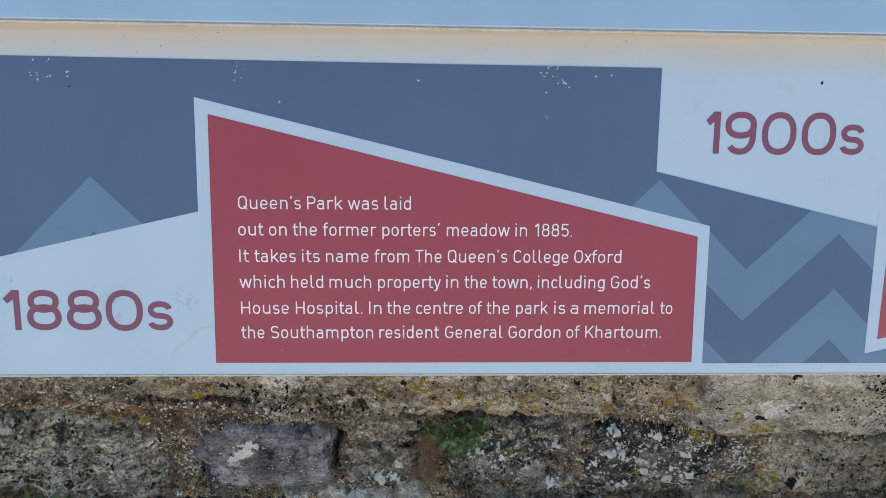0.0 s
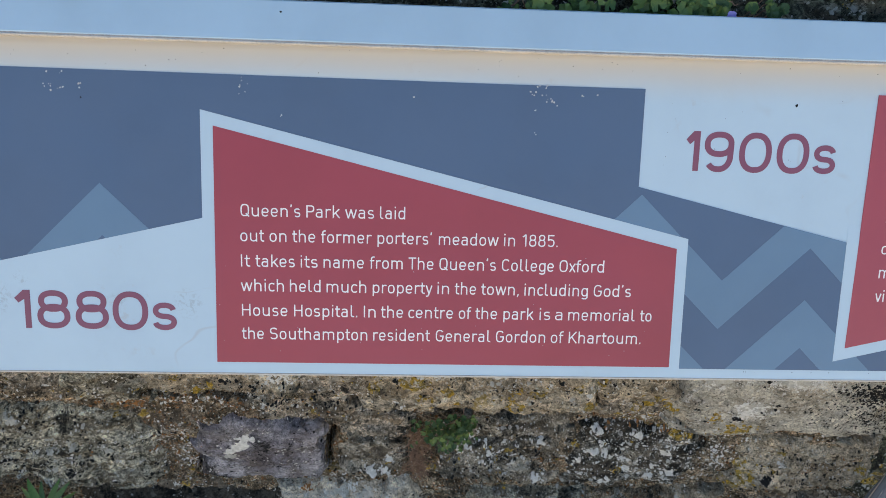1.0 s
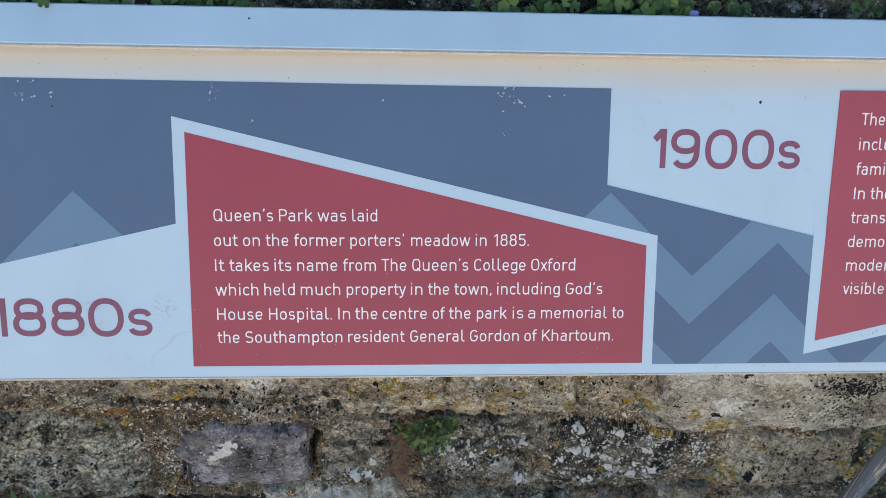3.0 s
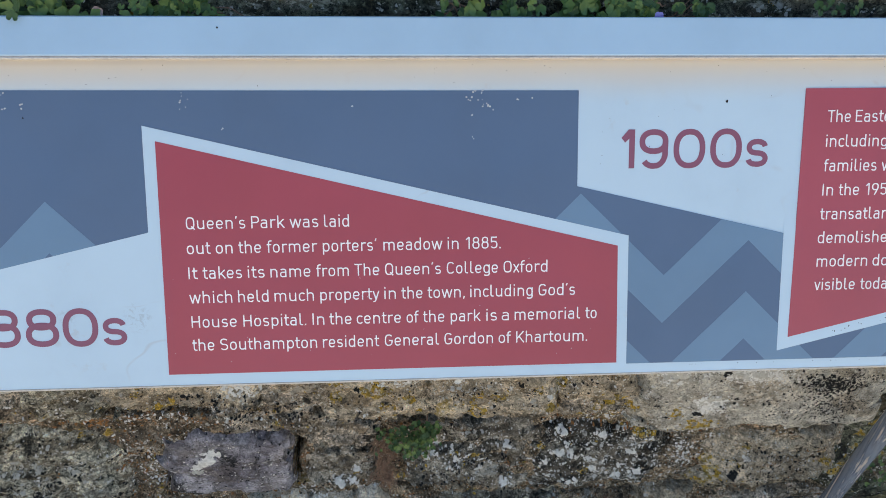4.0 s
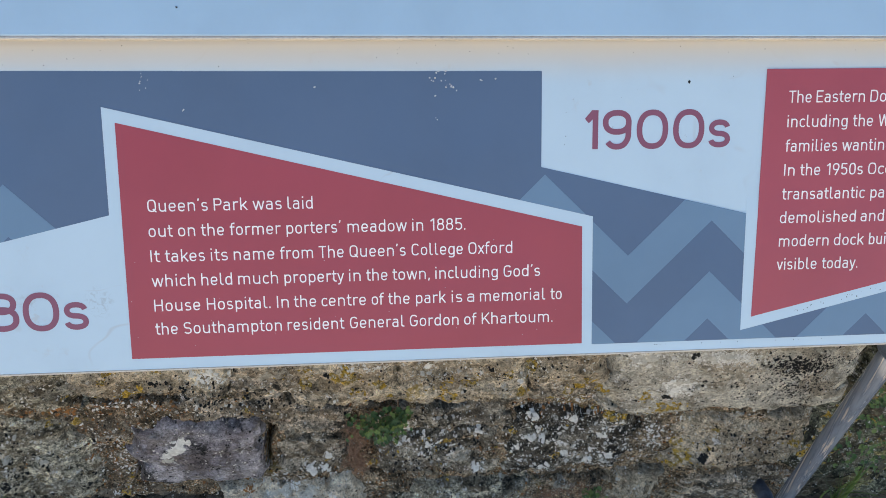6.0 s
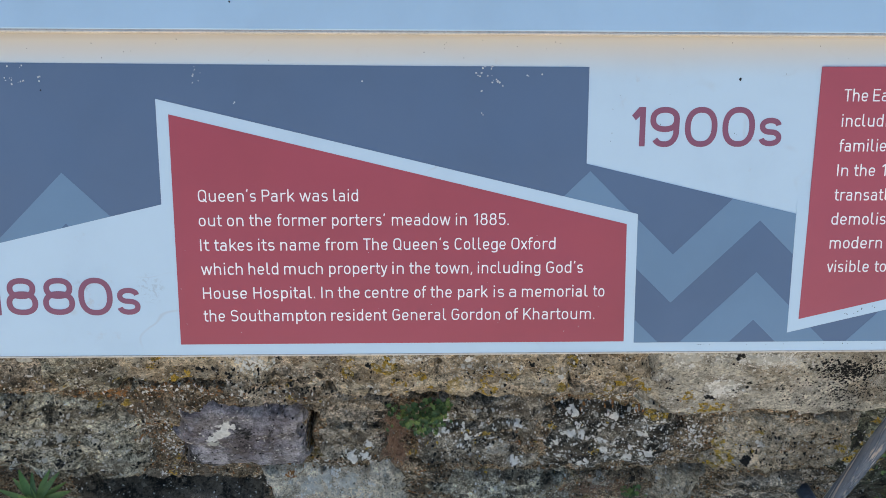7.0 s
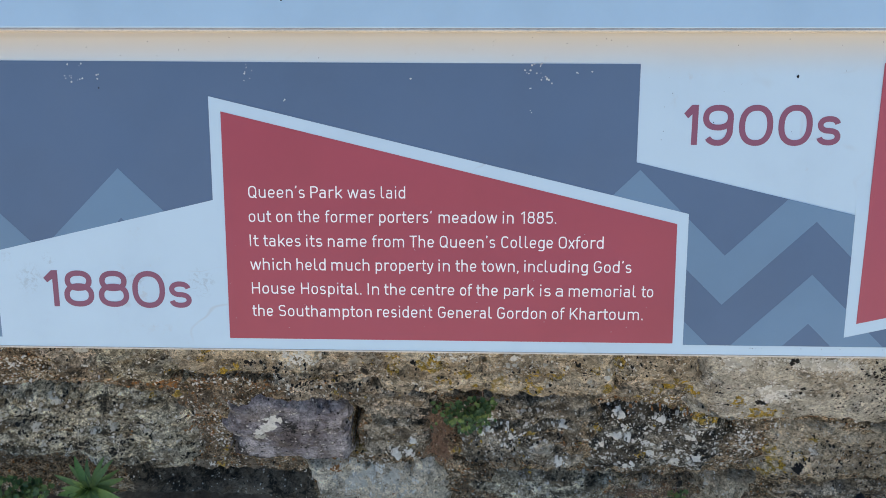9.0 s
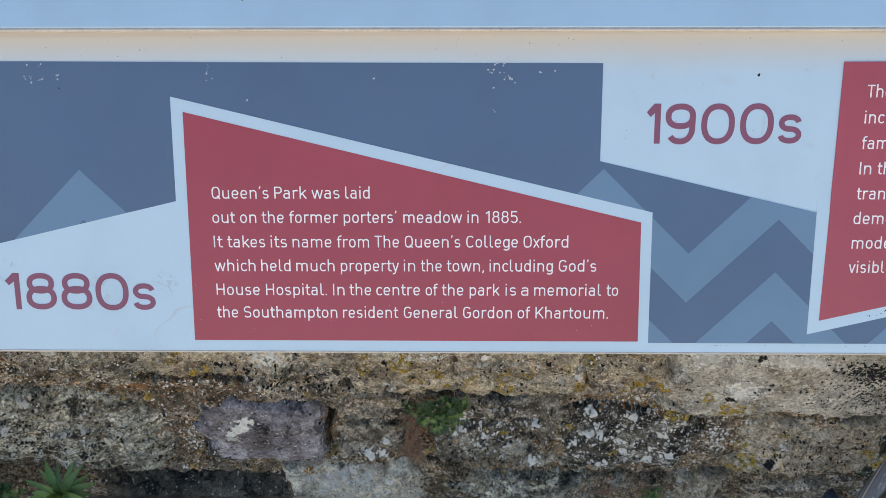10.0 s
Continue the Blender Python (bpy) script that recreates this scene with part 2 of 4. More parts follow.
def steel_mat():
    m = Mat("galvanised_tube", 0.3, 0.45)
    n = m.t.nodes.new("ShaderNodeMapping")
    n.inputs["Scale"].default_value, n.inputs["Rotation"].default_value = (1.0, 1.0, 0.02), (radians(-5.4), radians(-0.9), 0.0)
    m.t.links.new(m.co, n.inputs["Vector"])
    streak = m.noise(230, 5, 0.6, 0.0, n.outputs[0])
    col = m.mix(m.ramp(streak, 0.4, 0.62), (0.28, 0.315, 0.38), (0.19, 0.215, 0.265))
    # pale lines along the tube: highlights put into the colour
    col = m.mix(m.ramp(streak, 0.60, 0.65), col, (0.62, 0.55, 0.49))
    col = m.mix(m.ramp(m.noise(14, 6, 0.6), 0.55, 0.72, 0.0, 0.35), col, (0.38, 0.30, 0.25))
    return m.done(col, m.noise(420, 3), 0.05, 0.0004, m.ramp(streak, 0.3, 0.7, 0.2, 0.3))


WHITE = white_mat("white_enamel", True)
FILM = white_mat("white_film", False)
RAIL = print_mat("white_painted_rail", (0.46, 0.615, 0.72), 0.4)
SLATE = print_mat("slate_blue_film", (0.093, 0.144, 0.235))
SLATE_PALE = print_mat("pale_slate_film", (0.149, 0.244, 0.354))
MAROON = print_mat("maroon_film", (0.368, 0.060, 0.080))
MAROON_PALE = print_mat("pale_maroon_film", (0.395, 0.072, 0.095))
NUMERAL = print_mat("dull_maroon_film", (0.245, 0.080, 0.128))
LETTER = print_mat("white_letter_film", (0.93, 0.90, 0.88), 0.4)
DROPPING = plain_mat("dried_white_splash", (0.62, 0.63, 0.62), (0.5, 0.5, 0.5), 300)
SOOT = plain_mat("black_grime", (0.014, 0.014, 0.015), (0.024, 0.023, 0.022), 300)
MUSTARD = lichen_mat()
CHALK = plain_mat("chalk_lichen", (0.86, 0.83, 0.765), (0.68, 0.65, 0.59), 150, 0.95, 0.0, 0.8, 0.002)
ASHEN = plain_mat("ashen_lichen", (0.60, 0.57, 0.50), (0.46, 0.43, 0.36), 110, 0.95, 0.0, 0.8, 0.002)
GROOVE = plain_mat("groove_grey_brown", (0.46, 0.43, 0.40), (0.34, 0.32, 0.30), 60)
BEAD = plain_mat("cream_bead", (0.60, 0.56, 0.50), (0.53, 0.49, 0.43), 30, 0.5)
RUSTY = plain_mat("orange_grit", (0.40, 0.19, 0.07), (0.28, 0.13, 0.05), 120, 0.95)
STEEL = steel_mat()
DARK_FITTING = plain_mat("dark_blue_fitting", (0.12, 0.155, 0.21), (0.075, 0.09, 0.125), 60, 0.35)
TAN = rock_mat("tan_limestone", (0.64, 0.545, 0.40), (0.48, 0.395, 0.28), 0.2, 0.45, 0.75, 0.7, 0.62)
PALE = rock_mat("pale_grey_limestone", (0.80, 0.71, 0.56), (0.70, 0.61, 0.47), 0.1, 0.4, 0.45, 0.75, 0.42, 1.3)
SLAB = rock_mat("smooth_grey_slab", (0.68, 0.635, 0.53), (0.59, 0.545, 0.45), 0.1, 0.5, 0.3, 0.8, 0.45, 1.3)
GREY = rock_mat("lichened_grey_stone", (0.57, 0.525, 0.40), (0.32, 0.29, 0.215), 0.55, 0.6, 0.2, 0.45, 0.95)
PURPLE = rock_mat("purple_slate_stone", (0.49, 0.455, 0.47), (0.27, 0.245, 0.265), 0.25, 0.1, 0.0, 0.5, 0.5, 1.2)
BLACK = rock_mat("black_crusted_stone", (0.25, 0.225, 0.18), (0.10, 0.09, 0.072), 0.7, 0.95, 0.45, 0.4, 0.95)
DIRTY = rock_mat("dirty_brown_stone", (0.64, 0.54, 0.41), (0.37, 0.305, 0.225), 0.45, 0.5, 0.35, 0.5, 0.9)
MOSSY = rock_mat("dark_mossy_stone", (0.22, 0.22, 0.15), (0.12, 0.122, 0.085), 0.5, 0.42, 0.55, 0.4, 1.0)
UMBER = rock_mat("dark_umber_stone", (0.46, 0.405, 0.315), (0.22, 0.19, 0.145), 0.55, 0.5, 0.35, 0.5, 0.8)
DARK_BROWN = rock_mat("dark_brown_stone", (0.20, 0.165, 0.125), (0.10, 0.083, 0.064), 0.6, 0.1, 0.1, 0.4, 0.5)
VERDANT = rock_mat("yellow_mossed_stone", (0.44, 0.385, 0.19), (0.22, 0.20, 0.095), 0.4, 0.6, 1.2, 0.4, 0.85)
MORTAR = mortar_mat()
SOIL = plain_mat("dark_soil", (0.22, 0.17, 0.12), (0.12, 0.09, 0.065), 24, 0.95, 0.0, 0.9, 0.01)
BUFF_BOUNCE = plain_mat("buff_bounce_ground", (0.60, 0.48, 0.335), (0.52, 0.41, 0.285), 8, 0.9, 0.0, 0.6, 0.004)
LEAF = leaf_mat("toadflax_leaf", (0.06, 0.13, 0.032), (0.16, 0.225, 0.05))
LEAF_DARK = leaf_mat("dark_green_leaf", (0.03, 0.075, 0.02), (0.06, 0.115, 0.028))
LEAF_LONG = leaf_mat("yellow_green_leaf", (0.11, 0.215, 0.04), (0.22, 0.29, 0.07))
STEM = plain_mat("brown_stem", (0.34, 0.21, 0.14), (0.22, 0.135, 0.09), 90)
DEAD = plain_mat("dead_leaf", (0.42, 0.30, 0.27), (0.33, 0.23, 0.2), 150)
PETAL = plain_mat("violet_petal", (0.26, 0.2, 0.55), (0.36, 0.3, 0.62), 200, 0.6)


# ---- helpers for things ----
def part(name, bm, material, parent, label="", smooth=False):
    me = bpy.data.meshes.new(name)
    bm.to_mesh(me)
    bm.free()
    me.materials.append(material)
    if smooth:
        me.shade_smooth()
    ob = new(name, me)
    ob.parent = parent
    return tagged(ob, label)


def thing(name, label, category, m=None, group="", kind=""):
    ob = new(name)
    ob.empty_display_size = 0.05
    if m:
        ob.matrix_world = m
    return tagged(ob, label, category, group, kind)


def sheet(poly, d0, d1):
    """A flat shape in the sign's (u, v), from depth d0 to d1 out of its face."""
    bm = bmesh.new()
    lower = [bm.verts.new((u, -d0, v)) for u, v in poly]
    upper = [bm.verts.new((u, -d1, v)) for u, v in poly]
    n = len(poly)
    bm.faces.new(upper)
    for i in range(n):
        bm.faces.new((lower[i], lower[(i + 1) % n], upper[(i + 1) % n], upper[i]))
    bmesh.ops.recalc_face_normals(bm, faces=bm.faces)
    return bm


def clip(poly, axis, limit, keep_below):
    """The part of a polygon on one side of a line along an axis."""
    out = []
    inside = lambda p: p[axis] <= limit if keep_below else p[axis] >= limit
    for a, b in zip(poly, poly[1:] + poly[:1]):
        if inside(a):
            out.append(a)
        if inside(a) != inside(b):
            k = (limit - a[axis]) / (b[axis] - a[axis])
            out.append((a[0] + k * (b[0] - a[0]), a[1] + k * (b[1] - a[1])))
    return out


def under(poly, u0, v0, u1, v1):
    """The part of a polygon below the sloping line through two points."""
    slope = (v1 - v0) / (u1 - u0)
    level = clip([(u, v - slope * (u - u0)) for u, v in poly], 1, v0, True)
    return [(u, v + slope * (u - u0)) for u, v in level]


def bar(profile, u0, u1, slant=0.0):
    """A closed (d, v) profile drawn out along the sign, which may run a little out of level."""
    bm = bmesh.new()
    ends = [[bm.verts.new((u, -d, v + slant * u)) for d, v in profile] for u in (u0, u1)]
    n = len(profile)
    for i in range(n):
        bm.faces.new((ends[0][i], ends[0][(i + 1) % n], ends[1][(i + 1) % n], ends[1][i]))
    bm.faces.new(ends[0])
    bm.faces.new(ends[1])
    bmesh.ops.recalc_face_normals(bm, faces=bm.faces)
    return bm


def stroke(bm, pts, width, d0, d1, closed=False):
    """A pen stroke of even width along points in (u, v)."""
    n, rows = len(pts), []
    for i, p in enumerate(pts):
        a = pts[(i - 1) % n] if closed or i else p
        b = pts[(i + 1) % n] if closed or i < n - 1 else p
        t = Vector((b[0] - a[0], b[1] - a[1])).normalized()
        s = Vector((-t.y, t.x)) * width / 2
        rows.append([bm.verts.new((p[0] + k * s.x, -d, p[1] + k * s.y)) for k, d in ((1, d0), (1, d1), (-1, d1), (-1, d0))])
    for i in range(n if closed else n - 1):
        r, q = rows[i], rows[(i + 1) % n]
        for k in range(3):
            bm.faces.new((r[k], r[k + 1], q[k + 1], q[k]))
    if not closed:
        bm.faces.new(rows[0])
        bm.faces.new(rows[-1][::-1])


def oval(cu, cv, ru, rv, a0=0, a1=360, n=40, power=2.3):
    out = []
    for i in range(n):
        a = radians(a0 + (a1 - a0) * i / (n if a1 - a0 == 360 else n - 1))
        c, s = math.cos(a), math.sin(a)
        out.append((cu + ru * math.copysign(abs(c) ** (2 / power), c), cv + rv * math.copysign(abs(s) ** (2 / power), s)))
    return out


def tube(bm, pts, radius, sides=16, radii=None):
    """A round tube along points."""
    rings, up = [], Vector((0.31, 0.12, 0.94))
    for i, p in enumerate(pts):
        p = Vector(p)
        t = (Vector(pts[min(i + 1, len(pts) - 1)]) - Vector(pts[max(i - 1, 0)])).normalized()
        a = t.cross(up if abs(t.dot(up.normalized())) < 0.95 else Vector((1, 0, 0))).normalized()
        b = t.cross(a)
        r = radii[i] if radii else radius
        rings.append([bm.verts.new(p + r * (math.cos(w) * a + math.sin(w) * b)) for w in [2 * math.pi * k / sides for k in range(sides)]])
    for r, q in zip(rings, rings[1:]):
        for k in range(sides):
            bm.faces.new((r[k], r[(k + 1) % sides], q[(k + 1) % sides], q[k]))
    bm.faces.new(rings[0][::-1])
    bm.faces.new(rings[-1])
    return bm


# ---- ground ----
def soil_height(x, y):
    near = max(0.0, min(1.0, (y + 0.35) / 0.5))
    left = max(0.0, min(1.0, (-0.35 - x) / 0.25))
    return (0.03 + 0.03 * left) * near * near + 0.012 * noise.noise((x * 9, y * 9, 0))


# out of view; pale buff is chosen to bounce warm sunlight at the wall
bm = bmesh.new()
bmesh.ops.create_grid(bm, x_segments=2, y_segments=2, size=1500)
ground = part("ground", bm, BUFF_BOUNCE, None)
tagged(ground, "unseen ground plane, pale buff to bounce warm light onto the wall", "ground", kind="structure")
bm = bmesh.new()
xs, ys = 130, 30
grid = [[bm.verts.new((-1.6 + 3.4 * i / xs, -0.05 + 0.32 * j / ys, 0.016 + soil_height(-1.6 + 3.4 * i / xs, -0.05 + 0.32 * j / ys))) for i in range(xs + 1)] for j in range(ys + 1)]
for j in range(ys):
    for i in range(xs):
        bm.faces.new((grid[j][i], grid[j][i + 1], grid[j + 1][i + 1], grid[j + 1][i]))
tagged(part("soil_bed", bm, SOIL, None, smooth=True), "dark bare soil along the foot of the wall", "soil", kind="structure")

# ---- wall: core, mortar and single stones ----
bm = bmesh.new()
bmesh.ops.create_cube(bm, size=1.0, matrix=Matrix.Translation((0.1, 0.62, 0.61)) @ Matrix.Diagonal((9.0, 0.6, 1.38, 1)))
wall = part("wall_north", bm, MORTAR, None)
tagged(wall, "old rubble stone wall with lichen, mortar and small plants", "wall", kind="structure")


# open joints: ends (x, z, x, z), half width, depth
CRACKS = ((-0.157, 0.39, -0.151, 0.366, 0.006, 0.06), (-0.151, 0.366, -0.170, 0.325, 0.008, 0.1), (-0.170, 0.325, -0.173, 0.25, 0.0065, 0.09), (-0.155, 0.369, -0.125, 0.366, 0.005, 0.04), (-0.173, 0.252, -0.14, 0.246, 0.004, 0.03),
          (-0.49, 0.462, -0.45, 0.474, 0.011, 0.09), (-0.45, 0.474, -0.39, 0.464, 0.016, 0.11), (-0.39, 0.462, -0.31, 0.452, 0.008, 0.07), (-0.31, 0.483, -0.25, 0.512, 0.005, 0.035), (-0.25, 0.512, -0.18, 0.508, 0.005, 0.03),
          (-0.12, 0.468, -0.06, 0.436, 0.008, 0.05), (-0.06, 0.436, 0.06, 0.434, 0.011, 0.06), (0.06, 0.434, 0.24, 0.426, 0.009, 0.05), (0.24, 0.426, 0.31, 0.435, 0.006, 0.03), (0.53, 0.375, 0.535, 0.32, 0.007, 0.05), (0.535, 0.32, 0.52, 0.29, 0.005, 0.03), (0.44, 0.45, 0.48, 0.418, 0.0035, 0.02), (0.48, 0.418, 0.55, 0.405, 0.0035, 0.02),
          (0.56, 0.389, 0.84, 0.376, 0.009, 0.05), (0.9, 0.38, 0.93, 0.56, 0.014, 0.05), (-0.72, 0.475, -0.56, 0.452, 0.006, 0.03), (-0.6, 0.13, -0.33, 0.12, 0.052, 0.1), (-0.68, 0.187, -0.5, 0.183, 0.006, 0.05), (-0.42, 0.235, -0.4, 0.3, 0.0045, 0.03), (0.02, 0.215, 0.14, 0.205, 0.012, 0.05), (0.29, 0.155, 0.5, 0.16, 0.012, 0.05))


def joint(x, z):
    """How far the mortar has fallen out at a point."""
    deep = 0.0
    for x0, z0, x1, z1, w, d in CRACKS:
        dx, dz = x1 - x0, z1 - z0
        k = max(0.0, min(1.0, ((x - x0) * dx + (z - z0) * dz) / (dx * dx + dz * dz)))
        gap = math.hypot(x - x0 - k * dx, z - z0 - k * dz) + 0.006 * noise.noise((x * 60, z * 60, 5))
        if gap < w:
            deep = max(deep, d * min(1.0, 2.5 * (1 - gap / w)))
    return deep


def face_y(z):
    """Where the wall's mortar face stands at a height."""
    return 0.208 + 0.074 * max(0.0, min(1.0, (z - 0.6) / 0.4))


bm = bmesh.new()
xs, zs = 760, 360
grid = []
for j in range(zs + 1):
    z = -0.03 + 1.32 * j / zs
    row = []
    for i in range(xs + 1):
        x = -1.35 + 2.75 * i / xs
        y = face_y(z) + joint(x, z) + 0.02 * noise.noise((x * 6, z * 9, 1)) + 0.009 * noise.noise((x * 26, z * 30, 2)) + 0.006 * noise.noise((x * 80, z * 80, 3)) + 0.003 * noise.noise((x * 190, z * 190, 3))
        row.append(bm.verts.new((x, y, z)))
    grid.append(row)
for j in range(zs):
    for i in range(xs):
        bm.faces.new((grid[j][i], grid[j][i + 1], grid[j + 1][i + 1], grid[j + 1][i]))
mortar = part("mortar", bm, MORTAR, wall, "crumbling brown gritty mortar, dark and mossy higher up, moss and painted shadow at right", True)
mortar.data.materials.append(MOSSY)
mortar.data.materials.append(DARK_BROWN)
for f in mortar.data.polygons:
    c = f.center
    # right of the slab the dark mossy colour also paints in a shadow
    if c.z > 0.66 or c.x > 0.885 + 0.05 * noise.noise(c * 14):
        f.material_index = 1
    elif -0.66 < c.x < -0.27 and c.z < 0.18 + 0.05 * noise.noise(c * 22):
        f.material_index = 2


def stone(x0, z0, x1, z1, front, material, seed, cell=0.0026, tilt=0.0, rough=1.0, square=8.0, beds=0.4):
    """One rubble stone: a rounded, uneven block whose front stands at y = front; beds: how far its layers step out."""
    w, h = (x1 - x0) / 2, (z1 - z0) / 2
    nu, nv = max(8, int(2 * w / cell)), max(8, int(2 * h / cell))
    cx, cz = (x0 + x1) / 2, (z0 + z1) / 2
    verts, faces, near = [], [], z1 < 0.7
    for j in range(nv + 1):
        for i in range(nu + 1):
            p, q = 2 * i / nu - 1, 2 * j / nv - 1
            r = max(abs(p), abs(q))
            k = r / ((abs(p) ** square + abs(q) ** square) ** (1 / square)) if r else 1
            p, q = p * k, q * k
            wob = 0.03 * r * r
            x = cx + p * w + wob * noise.noise((p * 2.2, q * 2.2, seed)) + 0.011 * r * noise.noise((p * w * 45, q * h * 45, seed + 4)) + 0.005 * r * noise.noise((p * w * 130, q * h * 130, seed + 1))
            z = cz + q * h + wob * 0.7 * noise.noise((p * 2.2, q * 2.2, seed + 9)) + 0.011 * r * noise.noise((p * w * 45, q * h * 45, seed + 7)) + 0.005 * r * noise.noise((p * w * 130, q * h * 130, seed + 6)) + tilt * p * w
            y = front + 0.018 * r ** 4 * (0.5 + noise.noise((p * 3, q * 3, seed + 5))) + 0.04 * r ** 18 + rough * (0.016 * noise.noise((x * 8, z * 11, seed)) + 0.009 * noise.noise((x * 9, z * 48, seed + 8)) + 0.007 * noise.noise((x * 24, z * 30, seed + 2)) + 0.0055 * noise.noise((x * 60, z * 95, seed + 3)) + 0.003 * noise.noise((x * 170, z * 190, seed)) + 0.0018 * noise.noise((x * 330, z * 360, seed)))
            if near:
                bed = z * 34 + 1.6 * noise.noise((x * 7, z * 9, seed + 11)) + 0.5 * noise.noise((x * 31, z * 31, seed + 12))
                step = bed - math.floor(bed)
                flake = noise.noise((x * 38 + 0.5 * noise.noise((x * 90, z * 90, 3)), z * 60, seed + 13))
                y += beds * (0.0045 * (1 - step) * min(1.0, step * 6) + 0.0035 * max(-1.0, min(1.0, 9 * (flake - 0.12))))
                y += joint(x, z)
            verts.append((x, y, z))
    for j in range(nv):
        for i in range(nu):
            a = j * (nu + 1) + i
            faces.append((a, a + 1, a + nu + 2, a + nu + 1))
    me = bpy.data.meshes.new("stone")
    me.from_pydata(verts, [], faces)
    me.materials.append(material)
    me.shade_smooth()
    ob = new("stone", me)
    ob.parent = wall
    return ob


# upper visible course
stone(-1.06, 0.425, -0.845, 0.62, 0.185, PALE, 1)
stone(-0.71, 0.458, -0.575, 0.63, 0.186, DIRTY, 2, beds=0.9)
stone(-0.60, 0.45, -0.45, 0.64, 0.18, GREY, 3, beds=0.8)
stone(-0.475, 0.492, -0.19, 0.62, 0.178, TAN, 4)
stone(-0.31, 0.405, -0.06, 0.512, 0.191, DIRTY, 5, beds=1.2)
stone(-0.21, 0.478, -0.08, 0.62, 0.186, DIRTY, 9, beds=0.7)
stone(-0.125, 0.440, 0.085, 0.62, 0.176, TAN, 6)
stone(0.065, 0.437, 0.305, 0.64, 0.172, TAN, 7)
stone(0.285, 0.478, 0.44, 0.64, 0.17, TAN, 10)
stone(0.295, 0.432, 0.44, 0.5, 0.186, DIRTY, 19, beds=0.8)
stone(0.425, 0.396, 0.895, 0.64, 0.16, SLAB, 8, rough=0.4, beds=0.15)
# middle course
stone(-0.93, 0.197, -0.472, 0.428, 0.186, GREY, 11, rough=1.2, beds=0.9)
stone(-0.41, 0.228, -0.168, 0.403, 0.181, PURPLE, 12, square=14.0, rough=0.2, beds=0.12)
stone(-0.15, 0.24, -0.015, 0.362, 0.188, UMBER, 13, beds=0.9)
stone(-0.18, 0.355, 0.0, 0.432, 0.196, DIRTY, 14, beds=1.2)
stone(0.025, 0.225, 0.285, 0.35, 0.188, UMBER, 15, rough=1.3, beds=0.9)
stone(0.06, 0.35, 0.29, 0.432, 0.194, UMBER, 18, rough=1.1, beds=0.6)
stone(0.268, 0.2, 0.532, 0.394, 0.186, BLACK, 16, beds=0.7)
stone(0.6, 0.195, 0.885, 0.362, 0.188, TAN, 17, rough=1.2, beds=0.6)
# lowest course
stone(-1.25, -0.02, -0.86, 0.17, 0.215, DIRTY, 21)
stone(-0.84, 0.0, -0.62, 0.185, 0.222, DIRTY, 20)
stone(-0.62, -0.02, -0.29, 0.085, 0.26, DARK_BROWN, 22)
stone(-0.268, 0.02, 0.02, 0.21, 0.184, PALE, 23, rough=1.3)
stone(0.03, -0.02, 0.37, 0.178, 0.2, GREY, 24, rough=1.3, beds=0.8)
stone(0.375, -0.02, 0.5, 0.15, 0.205, UMBER, 25)
stone(0.512, 0.05, 0.612, 0.192, 0.19, TAN, 26, rough=1.6, beds=1.0)
stone(0.64, -0.02, 0.95, 0.172, 0.2, DIRTY, 27, beds=0.9)
# beside and beyond the post
stone(0.93, 0.37, 1.3, 0.62, 0.2, VERDANT, 31)
stone(0.955, 0.18, 1.28, 0.38, 0.21, VERDANT, 32)
stone(0.955, -0.02, 1.25, 0.175, 0.212, VERDANT, 33)
# courses behind and above the sign
rng = random.Random(4)
z = 0.66
while z < 1.2:
    h = rng.uniform(0.13, 0.19)
    x = -1.5 + rng.uniform(0, 0.2)
    while x < 1.6:
        w = rng.uniform(0.18, 0.42)
        stone(x, z, x + w - 0.02, z + h - 0.018, face_y(z + h) - 0.018, MOSSY, rng.uniform(40, 90), 0.006 if 0.95 < z < 1.25 else 0.025)
        x += w
    z += h

# ---- lichen on the stones: ragged thin crusts laid on the wall's surface ----
from mathutils.bvhtree import BVHTree

skin_v, skin_f = [], []
for ob in wall.children:
    base = len(skin_v)
    skin_v += [p.co.copy() for p in ob.data.vertices]
    skin_f += [[base + i for i in f.vertices] for f in ob.data.polygons]
skin = BVHTree.FromPolygons(skin_v, skin_f)


